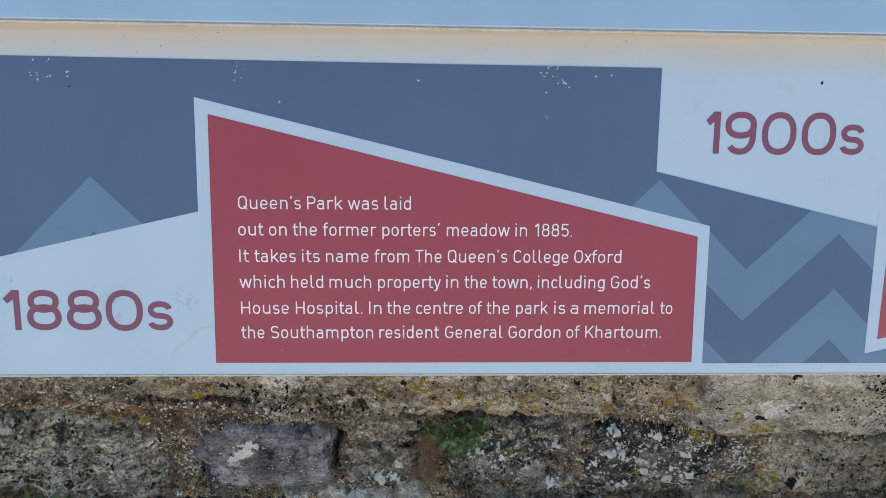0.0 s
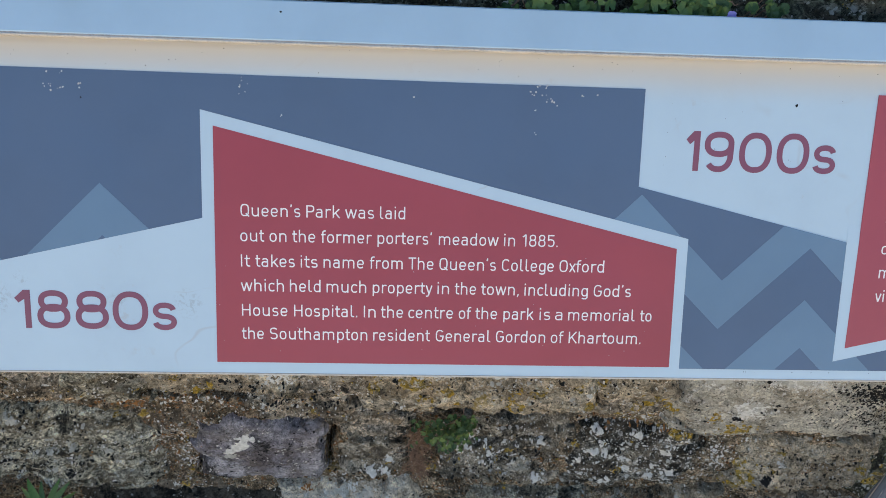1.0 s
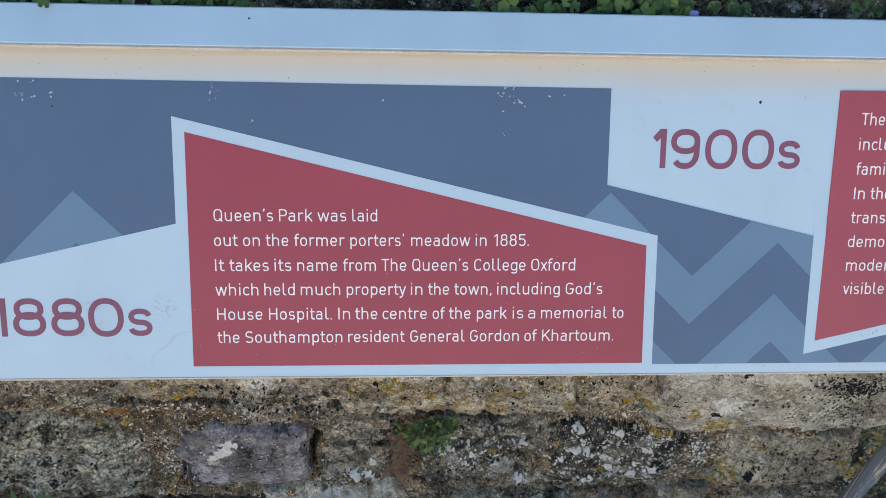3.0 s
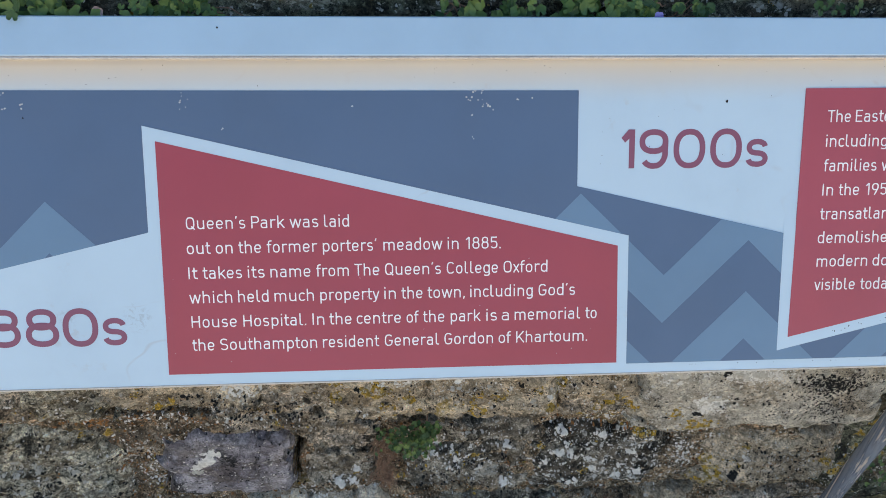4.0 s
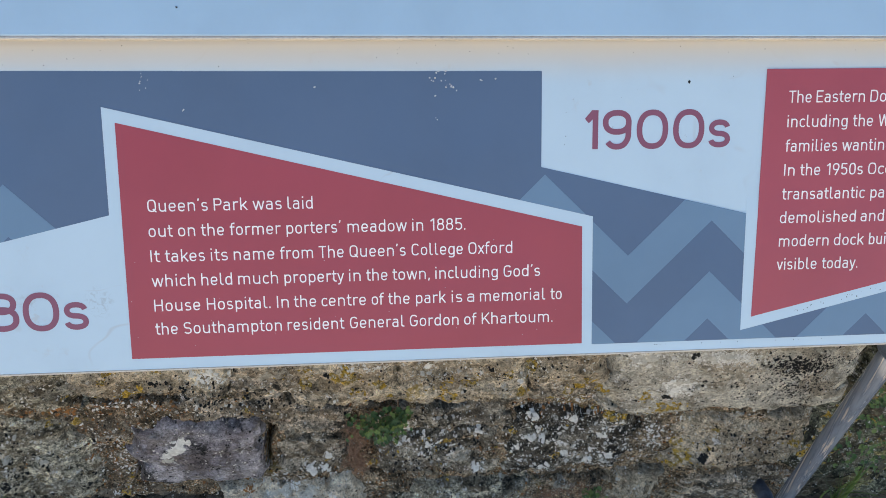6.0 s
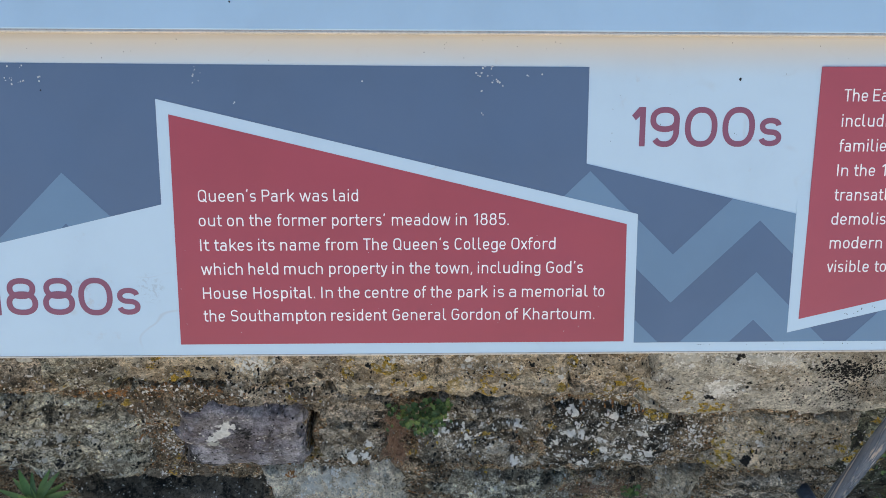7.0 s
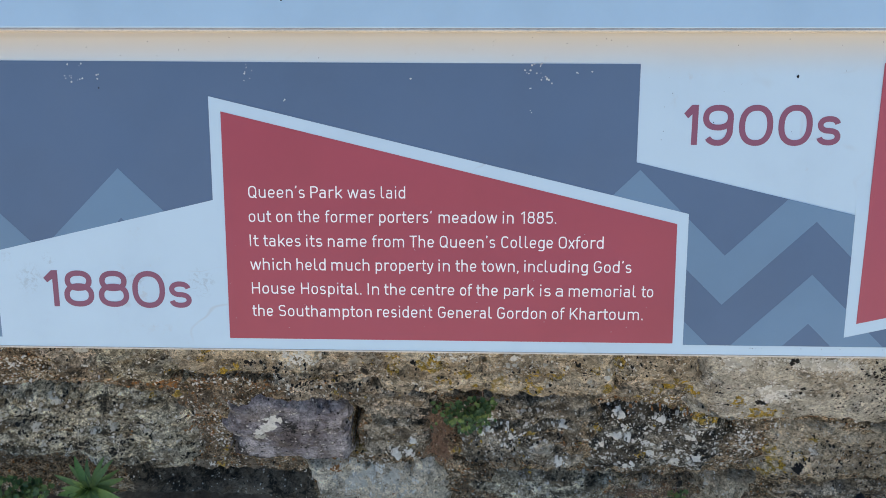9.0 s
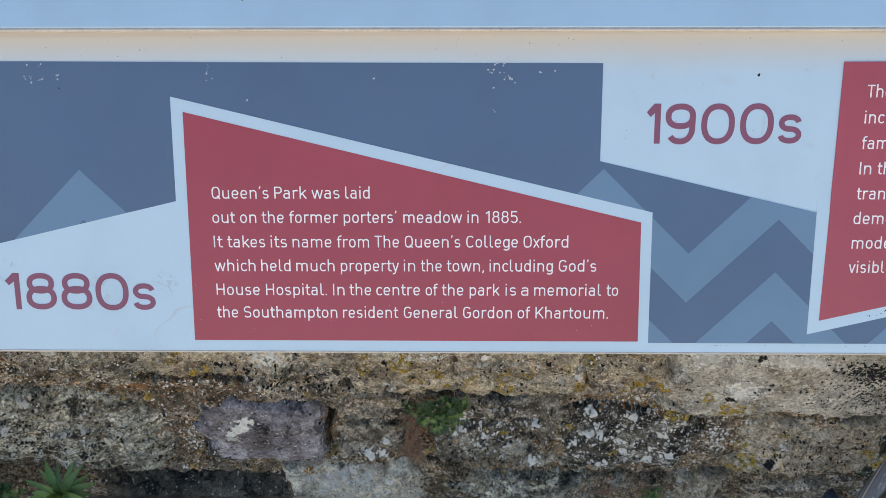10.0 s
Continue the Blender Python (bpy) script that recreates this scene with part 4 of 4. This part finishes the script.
    if c == "9":
        return [ring(0.26, 0.52, 0.38, 1), [(0.52 - e, 0.66), (0.49 - e, 0.5), (0.22, 0)]], 0.52
    if c == "\u2019":
        return [[(0.09, 1.03), (0.04, 0.82)]], 0.13
    if c == ",":
        return [[(0.09, 0.12), (0.03, -0.13)]], 0.13
    return [stem(e, 0, 0.125)], NIB


TIGHT = "rtfkvwyxcTKLP"


def write(panel, v, *words):
    """A line of lettering on the baseline v: words with their ends along u, as one thin mesh."""
    bm = bmesh.new()
    for text, u0, u1 in words:
        pen, lines = 0.0, []
        for k, c in enumerate(text):
            if k:
                pen += 0.125 + (0.035 if c in "hnmurikbplHIPDEK1" else 0.0) + (0.035 if text[k - 1] in "hnmuidaqHIN" else 0.0) - (0.05 if text[k - 1] in TIGHT else 0.0) - (0.03 if c in "tfvwyx" else 0.0)
            strokes, width = glyph(c)
            lines += [[(x + pen, y) for x, y in line] for line in strokes]
            pen += width
        k = (u1 - u0 - NIB * CAP) / (pen - NIB)
        for i, line in enumerate(lines):
            pts = [(u0 + EDGE * CAP + (x - EDGE) * k, v + y * CAP) for x, y in line]
            stroke(bm, pts, NIB * CAP, 0.0011, 0.0015 + 0.00002 * (i % 4), len(line) == 24)
    bmesh.ops.recalc_face_normals(bm, faces=bm.faces)
    part("lettering", bm, LETTER, panel, 'white text "' + " ".join(w[0] for w in words) + '"')


write(park_panel, 0.2095, ("Queen\u2019s", -0.2353, -0.1618), ("Park", -0.1544, -0.1131), ("was", -0.1065, -0.0706), ("laid", -0.0633, -0.0319))
write(park_panel, 0.178, ("out", -0.2361, -0.2068), ("on", -0.2001, -0.1792), ("the", -0.1718, -0.1435), ("former", -0.1361, -0.0733), ("porters\u2019", -0.0660, 0.0021), ("meadow", 0.0108, 0.0862), ("in", 0.0931, 0.1071), ("1885.", 0.1161, 0.1614))
write(park_panel, 0.146, ("It", -0.2360, -0.2247), ("takes", -0.2180, -0.1691), ("its", -0.1617, -0.1407), ("name", -0.1333, -0.0827), ("from", -0.0753, -0.0340), ("The", -0.0266, 0.0049), ("Queen\u2019s", 0.0123, 0.0840), ("College", 0.0916, 0.1580), ("Oxford", 0.1652, 0.2225))
write(park_panel, 0.1145, ("which", -0.2367, -0.1830), ("held", -0.1755, -0.1371), ("much", -0.1296, -0.0796), ("property", -0.0714, 0.0041), ("in", 0.0107, 0.0254), ("the", 0.0328, 0.0599), ("town,", 0.0665, 0.1146), ("including", 0.1218, 0.2035), ("God\u2019s", 0.2111, 0.2593))
write(park_panel, 0.0825, ("House", -0.2359, -0.1788), ("Hospital.", -0.1705, -0.0907), ("In", -0.0824, -0.0674), ("the", -0.0607, -0.0324), ("centre", -0.0257, 0.0314), ("of", 0.0387, 0.0542), ("the", 0.0601, 0.0880), ("park", 0.0961, 0.1348), ("is", 0.1428, 0.1566), ("a", 0.1629, 0.1723), ("memorial", 0.1799, 0.2663), ("to", 0.2735, 0.2885))
write(park_panel, 0.052, ("the", -0.2365, -0.2089), ("Southampton", -0.2013, -0.0777), ("resident", -0.0702, 0.0024), ("General", 0.0099, 0.0803), ("Gordon", 0.0876, 0.1515), ("of", 0.1588, 0.1749), ("Khartoum.", 0.1821, 0.2763))
write(docks_panel, 0.3340, ("The", 0.5842, 0.6147), ("Eastern", 0.6213, 0.6871), ("Doc", 0.6946, 0.7270))
write(docks_panel, 0.3025, ("including", 0.5840, 0.6657), ("the", 0.6733, 0.7006), ("W", 0.7081, 0.7233))
write(docks_panel, 0.2710, ("families", 0.5835, 0.6539), ("wanting", 0.6607, 0.7297))
write(docks_panel, 0.2395, ("In", 0.5834, 0.5977), ("the", 0.6055, 0.6328), ("1950s", 0.6414, 0.6916), ("Oce", 0.6990, 0.7320))
write(docks_panel, 0.2080, ("transatlantic", 0.5827, 0.6969), ("pas", 0.7049, 0.7340))
write(docks_panel, 0.1765, ("demolished", 0.5815, 0.6865), ("and", 0.6936, 0.7261))
write(docks_panel, 0.1450, ("modern", 0.5820, 0.6510), ("dock", 0.6585, 0.7002), ("buil", 0.7077, 0.7377))
write(docks_panel, 0.1135, ("visible", 0.5811, 0.6364), ("today.", 0.6441, 0.6940))

PEN = 0.0073


def numeral(kind, u0, u1, v0, v1, field):
    """One large rounded numeral or letter between u0..u1 and v0..v1."""
    bm = bmesh.new()
    h, cu, cv = PEN / 2, (u0 + u1) / 2, (v0 + v1) / 2
    ru, rv = (u1 - u0) / 2 - h, (v1 - v0) / 2 - h
    d0, d1 = (-0.0005, 0.0003) if field is tray else (0.0008, 0.0012)
    if kind == "0":
        stroke(bm, oval(cu, cv - 0.0005, ru, rv + 0.0005), PEN, d0, d1, True)
    elif kind == "8":
        top = (v1 - v0) * 0.245 - h * 0.5
        low = (v1 - v0) * 0.285 - h * 0.5
        stroke(bm, oval(cu, v1 - h - top, ru * 0.88, top), PEN, d0, d1, True)
        stroke(bm, oval(cu, v0 + h + low, ru, low), PEN, d0, d1 + 0.0001, True)
    elif kind == "9":
        r = (v1 - v0) * 0.315 - h * 0.95
        stroke(bm, oval(cu, v1 - h - r, ru, r), PEN, d0, d1, True)
        pts = [(u1 - h, v1 - h - r), (u1 - h - 0.0003, cv - 0.003)] + oval(cu, cv - 0.003, ru, rv - 0.002, -12, -140, 18)
        stroke(bm, pts, PEN, d0, d1 + 0.0001)
    elif kind == "1":
        s = u1 - PEN * 1.0
        for poly in ([(s, v0), (u1, v0), (u1, v1), (s - 0.001, v1), (s, v1 - 0.0115)], [(s - 0.001, v1), (s, v1 - 0.0115), (u0 + 0.005, v1 - 0.0165), (u0, v1 - 0.0105)]):
            other = sheet(poly, d0, d1)
            me = bpy.data.meshes.new("numeral")
            other.to_mesh(me)
            other.free()
            bm.from_mesh(me)
            bpy.data.meshes.remove(me)
    else:
        q = (rv + 0.0005) / 2
        pts = oval(cu, cv + q, ru * 0.95, q, 8, 270, 18, 2.2) + oval(cu, cv - q, ru, q, 90, -172, 18, 2.2)
        stroke(bm, pts, PEN * 0.95, d0, d1)
    bmesh.ops.recalc_face_normals(bm, faces=bm.faces)
    part("numeral" if kind != "s" else "letter", bm, NUMERAL, field, "maroon " + kind)


for kind, u0, u1 in (("1", -0.517, -0.4975), ("8", -0.490, -0.4495), ("8", -0.443, -0.402), ("0", -0.397, -0.353)):
    numeral(kind, u0, u1, 0.0622, 0.1115, decade_field)
numeral("s", -0.348, -0.3175, 0.0622, 0.0975, decade_field)
for kind, u0, u1 in (("1", 0.316, 0.3335), ("9", 0.3395, 0.377), ("0", 0.384, 0.4255), ("0", 0.432, 0.4735)):
    numeral(kind, u0, u1, 0.2782, 0.3275, tray)
numeral("s", 0.479, 0.5085, 0.2782, 0.3135, tray)


def blot(bm, u, v, r, d, seed):
    ring = []
    for k in range(9):
        a = 2 * math.pi * k / 9
        q = r * (0.75 + 0.6 * noise.noise((math.cos(a) * 1.3, math.sin(a) * 1.3, seed)))
        ring.append(bm.verts.new((u + q * math.cos(a), -d, v + q * math.sin(a))))
    top = bm.verts.new((u, -d - min(0.0006, r * 0.4), v))
    for k in range(9):
        bm.faces.new((ring[k], ring[(k + 1) % 9], top))


# dried splashes on the slate, and dark specks on the white
rng = random.Random(11)
bm = bmesh.new()
for u, v, n in ((-0.459, 0.378, 2), (-0.444, 0.378, 2), (-0.457, 0.361, 9), (-0.427, 0.363, 3), (-0.234, 0.371, 4), (-0.235, 0.362, 4), (-0.025, 0.359, 1), (0.124, 0.369, 7), (0.138, 0.372, 4), (0.142, 0.362, 9), (0.126, 0.348, 2), (0.183, 0.367, 2), (0.201, 0.368, 1), (-0.183, 0.334, 2), (0.126, 0.319, 2)):
    for k in range(n):
        s = 0.0045 if n > 2 else 0.001
        blot(bm, u + rng.gauss(0, s), v + rng.gauss(0, s), rng.uniform(0.0006, 0.0017) if n > 1 else 0.0017, 0.0006, rng.random() * 50)
for k in range(26):
    blot(bm, rng.uniform(-0.27, 0.31), rng.uniform(0.03, 0.17), rng.uniform(0.0003, 0.0008), 0.0012, k)
tagged(part("splashes", bm, DROPPING, sign, "small dried white splashes"), kind="stuff")
bm = bmesh.new()
blot(bm, 0.451, 0.362, 0.0026, 0.0001, 3)
blot(bm, 0.2185, 0.0915, 0.0018, 0.0012, 9)
for k in range(26):
    u = rng.uniform(0.6, 0.76)
    blot(bm, u, 0.0408 + (u - 0.535) * 0.2345 + rng.uniform(-0.005, 0.002), rng.uniform(0.0003, 0.0011), 0.0009, k + 70)
blot(bm, -0.422, 0.349, 0.0014, 0.0006, 5)
blot(bm, -0.182, 0.4539, 0.0017, 0.0085, 7)
for k in range(60):
    blot(bm, rng.uniform(-0.6, 0.75), rng.choice((rng.uniform(0.385, 0.413), rng.uniform(0.385, 0.413), 0.0155)), rng.uniform(0.0003, 0.0008), 0.0001, k)
for k in range(14):
    u, v = rng.uniform(0.27, 0.53), rng.uniform(0.26, 0.375)
    if v > 0.26 + (0.53 - u) * 0.1:
        blot(bm, u, v, rng.uniform(0.0003, 0.0007), 0.0001, k)
tagged(part("grime_specks", bm, SOOT, sign, "tiny dark grime specks"), kind="stuff")

# ---- the steel post under the sign ----
post = thing("sign_post", "galvanised steel tube post standing in soil, holding up the sign", "post", pose(0.8315, 0.1, 0.0))
P0, P1 = Vector((-0.014, 0.03, 0.0)), Vector((-0.003, -0.036, 0.7))
part("tube", tube(bmesh.new(), [P0.lerp(P1, k / 8) for k in range(9)], 0.0145, 28, [0.0134 + 0.0005 * k for k in range(9)]), STEEL, post, "grey tube with painted-in highlight streaks and brownish patches", True)
head = P1 + Vector((0, 0.0, 0.012))
knuckle = part("knuckle", tube(bmesh.new(), [head + Vector((0, 0.006, -0.05)), head + Vector((0, 0.004, -0.045)), head, head + Vector((0, 0, 0.028)), head + Vector((0, 0, 0.036))], 0.03, 28, [0.019, 0.024, 0.026, 0.024, 0.016]), DARK_FITTING, post, "dark blue-grey clamp", True)
part("bolt", tube(bmesh.new(), [head + Vector((-0.01, -0.03, -0.012)), head + Vector((-0.012, -0.04, -0.018))], 0.011, 12), STEEL, knuckle)
part("stay", tube(bmesh.new(), [(0.004, 0.13, 0.1), (0.004, 0.075, 0.115), (-0.008, 0.025, 0.128)], 0.015, 18), DARK_FITTING, post, "short dark stay to the wall", True)


# ---- plants ----
def leaf_mesh(name, lobes, material):
    """A small cupped leaf with scalloped edge, 1 across, in its own plane."""
    verts, faces = [(0, 0, -0.06)], []
    n = 4 * lobes + 1
    for ring in (0.55, 1.0):
        for k in range(n):
            a = radians(20) + (2 * math.pi - radians(40)) * k / (n - 1) - math.pi / 2
            r = ring * 0.5 * (1.0 - (0.095 * math.cos(2 * math.pi * k / 4) if ring == 1.0 else 0.0))
            verts.append((r * math.cos(a), r * math.sin(a) + 0.05, 0.10 * ring * ring + 0.03 * math.sin(3 * a)))
    for k in range(n - 1):
        faces.append((0, 1 + k, 2 + k))
        faces.append((1 + k, 1 + n + k, 2 + n + k, 2 + k))
    me = bpy.data.meshes.new(name)
    me.from_pydata(verts, [], faces)
    me.materials.append(material)
    me.shade_smooth()
    return me


ROUND, ROUND_DARK = leaf_mesh("leaf", 5, LEAF), leaf_mesh("leaf", 5, LEAF_DARK)


def creeper(label, spots, count, size, seed, depth=0.02, dark=0.35, stems=6):
    """A creeping plant on the wall: leaves scattered round spots (x, y, z, spread)."""
    rng = random.Random(seed)
    x, y, z, s = spots[0]
    plant = thing("creeping_plant", label, "plant", pose(x, y, z), "plants in the wall")
    for k in range(stems):
        a, b = rng.choice(spots), rng.choice(spots)
        p = [Vector(a[:3]) - Vector((x, y, z)) + Vector((rng.gauss(0, a[3] * 0.6), 0.012, rng.gauss(0, a[3] * 0.4)))]
        goal = p[0] + Vector((rng.uniform(-0.06, 0.06), rng.uniform(-0.012, 0.0), rng.uniform(-0.035, 0.025)))
        pts = [p[0].lerp(goal, i / 5) + Vector((0, -0.008 * math.sin(i / 5 * 3.1), 0.006 * math.sin(i * 1.3 + k))) for i in range(6)]
        part("stem", tube(bmesh.new(), pts, 0.0009, 5), STEM, plant)
    for k in range(count):
        a = rng.choice(spots)
        ob = new("leaf", ROUND_DARK if rng.random() < dark else ROUND)
        ob.parent = plant
        w = size * rng.uniform(0.55, 1.25)
        m = Matrix.Translation((a[0] - x + rng.gauss(0, a[3]), a[1] - y - rng.uniform(0, depth), a[2] - z + rng.gauss(0, a[3] * 0.45)))
        m = m @ Euler((radians(rng.uniform(35, 85)), radians(rng.uniform(-30, 30)), radians(rng.uniform(-50, 50)))).to_matrix().to_4x4()
        ob.matrix_basis = m @ Matrix.Rotation(rng.uniform(0, 6.3), 4, "Z") @ Matrix.Diagonal((w, w, w, 1))
    return plant


TOADFLAX = "low creeping plant with scalloped green leaves growing from the wall"
creeper(TOADFLAX, [(-0.50, 0.26, 1.15, 0.03), (-0.44, 0.262, 1.15, 0.03), (-0.39, 0.262, 1.15, 0.025)], 150, 0.0175, 1)
creeper(TOADFLAX, [(-0.27, 0.262, 1.15, 0.03), (-0.22, 0.264, 1.152, 0.025)], 70, 0.014, 2, stems=12)
creeper(TOADFLAX, [(0.12, 0.264, 1.152, 0.02), (0.18, 0.262, 1.15, 0.02)], 32, 0.014, 3)
creeper(TOADFLAX, [(0.26, 0.262, 1.148, 0.025), (0.31, 0.26, 1.148, 0.022), (0.345, 0.262, 1.15, 0.014)], 110, 0.0165, 4, dark=0.2)
creeper(TOADFLAX, [(0.42, 0.264, 1.155, 0.012), (0.60, 0.264, 1.15, 0.02), (0.75, 0.264, 1.15, 0.03)], 40, 0.013, 5, dark=0.6)
creeper("small dense green plant rooted in a mortar joint", [(0.03, 0.185, 0.418, 0.02), (0.055, 0.185, 0.402, 0.016), (0.075, 0.185, 0.428, 0.012)], 210, 0.0095, 6, 0.045, 0.55, 2)
creeper("dense patch of tiny green leaves at the foot of the wall", [(-0.81, 0.15, 0.2, 0.022), (-0.87, 0.15, 0.205, 0.03), (-0.94, 0.16, 0.215, 0.03), (-0.81, 0.13, 0.165, 0.04), (-0.88, 0.13, 0.16, 0.04)], 420, 0.0125, 7, 0.06, 0.35, 4)
creeper("dark green leaves beside the steel post", [(0.96, 0.18, 0.42, 0.02), (0.98, 0.18, 0.35, 0.025), (0.97, 0.18, 0.28, 0.03), (1.0, 0.18, 0.22, 0.03), (0.46, 0.18, 0.16, 0.010)], 190, 0.0085, 8, 0.02, 0.25, 3)

# the stray leaf lying over the rail
stray = thing("fallen_leaf", "small grey-green leaf hanging over the sign's rail", "leaf", SIGN @ pose(-0.419, -0.010, 0.4665, 80, 5, 20))
ob = new("blade", ROUND_DARK)
ob.parent = stray
ob.matrix_basis = Matrix.Diagonal((0.013, 0.013, 0.013, 1))

dead = thing("dead_leaf", "curled pale pinkish dead leaf caught behind the rail", "leaf", pose(-0.328, 0.245, 1.152, 65, 20, -15))
ob = new("blade", leaf_mesh("leaf", 4, DEAD))
ob.parent = dead
ob.matrix_basis = Matrix.Diagonal((0.016, 0.02, 0.03, 1))

# the violet flower
flower = thing("violet_flower", "tiny violet flower among the creeping leaves", "flower", pose(0.362, 0.24, 1.15, 70, 0, -10))
for a, r in ((60, 0.006), (120, 0.006), (190, 0.005), (270, 0.007), (350, 0.005)):
    bm = bmesh.new()
    bmesh.ops.create_circle(bm, cap_ends=True, cap_tris=True, segments=9, radius=r * 0.6)
    bmesh.ops.translate(bm, verts=bm.verts, vec=(r * 0.6 * math.cos(radians(a)), r * 0.6 * math.sin(radians(a)), 0.0005 * a / 60))
    part("petal", bm, PETAL, flower)


def blade(length, width, droop, fold=0.25, rise=0.35):
    """A long pointed leaf along +x with a keel."""
    bm = bmesh.new()
    rows, n = [], 9
    for i in range(n + 1):
        t = i / n
        w = width * (math.sin(math.pi * min(1.0, t * 0.86 + 0.14)) ** 0.8) * (1 - 0.25 * t) + 0.0004
        x, z = length * t * (1 - 0.12 * t), length * (rise * t - droop * t * t)
        rows.append([bm.verts.new((x, -w, z + w * fold)), bm.verts.new((x, 0, z)), bm.verts.new((x, w, z + w * fold))])
    for r, q in zip(rows, rows[1:]):
        bm.faces.new((r[0], r[1], q[1], q[0]))
        bm.faces.new((r[1], r[2], q[2], q[1]))
    return bm


rosette = thing("rosette_plant", "rosette of long pointed green leaves at the wall's foot", "plant", pose(-0.695, 0.14, 0.19, 36, 0, 0))
rng = random.Random(3)
for k in range(30):
    outer = k < 19
    size = rng.uniform(0.06, 0.09) if outer else rng.uniform(0.03, 0.055)
    ob = part("leaf", blade(size, rng.uniform(0.0055, 0.0085) if outer else 0.005, rng.uniform(0.12, 0.3) if outer else 0.05, 0.3, 0.14 if outer else 0.35), LEAF_LONG if k % 3 else LEAF, rosette, smooth=True)
    ob.matrix_basis = pose(0, 0, 0.0 if outer else 0.006, 0, rng.uniform(-24, 5) if outer else rng.uniform(-60, -25), k * 137.5)

grass = thing("grass_tuft", "thin yellowing grass stems growing beside the post", "grass", pose(0.99, 0.16, 0.06))
rng = random.Random(21)
for k in range(26):
    ob = part("blade", blade(rng.uniform(0.1, 0.2), rng.uniform(0.0012, 0.0028), rng.uniform(0.1, 0.5)), LEAF_LONG, grass)
    ob.matrix_basis = pose(rng.gauss(0, 0.02), rng.uniform(-0.01, 0.02), 0, 0, rng.uniform(-80, -55), rng.uniform(150, 400))

# dry roots hanging below the small plant
roots = thing("dry_roots", "matted dry brown roots hanging down the wall joint", "roots", pose(-0.004, 0.186, 0.41))
rng = random.Random(8)
for k in range(130):
    x, z = rng.gauss(0.0, 0.009), rng.uniform(-0.12, 0.0)
    pts = [Vector((x * (1 + z * 3), -0.004 - 0.014 * rng.random(), z))]
    for i in range(7):
        pts.append(pts[-1] + Vector((rng.gauss(0, 0.0045), rng.gauss(0, 0.003), rng.uniform(-0.011, 0.003))))
    part("root", tube(bmesh.new(), pts, 0.0007, 4), STEM, roots)

# curled dry stems in the joint under the black stone
tangle = thing("dry_weed", "tangled dry brown weed curling out of a wall joint", "weed", pose(0.4, 0.178, 0.165))
for k in range(34):
    r, turn, lean = rng.uniform(0.006, 0.017), rng.uniform(0, 6.3), rng.uniform(0.4, 1.0)
    c = Vector((rng.gauss(0, 0.035), rng.uniform(-0.012, 0.0), rng.gauss(0, 0.011)))
    sweep = rng.uniform(2.5, 5.0)
    pts = [c + Vector((r * math.cos(turn + sweep * i / 9), 0.004 * math.sin(i), lean * r * math.sin(turn + sweep * i / 9))) for i in range(10)]
    part("stem", tube(bmesh.new(), pts, 0.0007, 4), STEM, tangle)
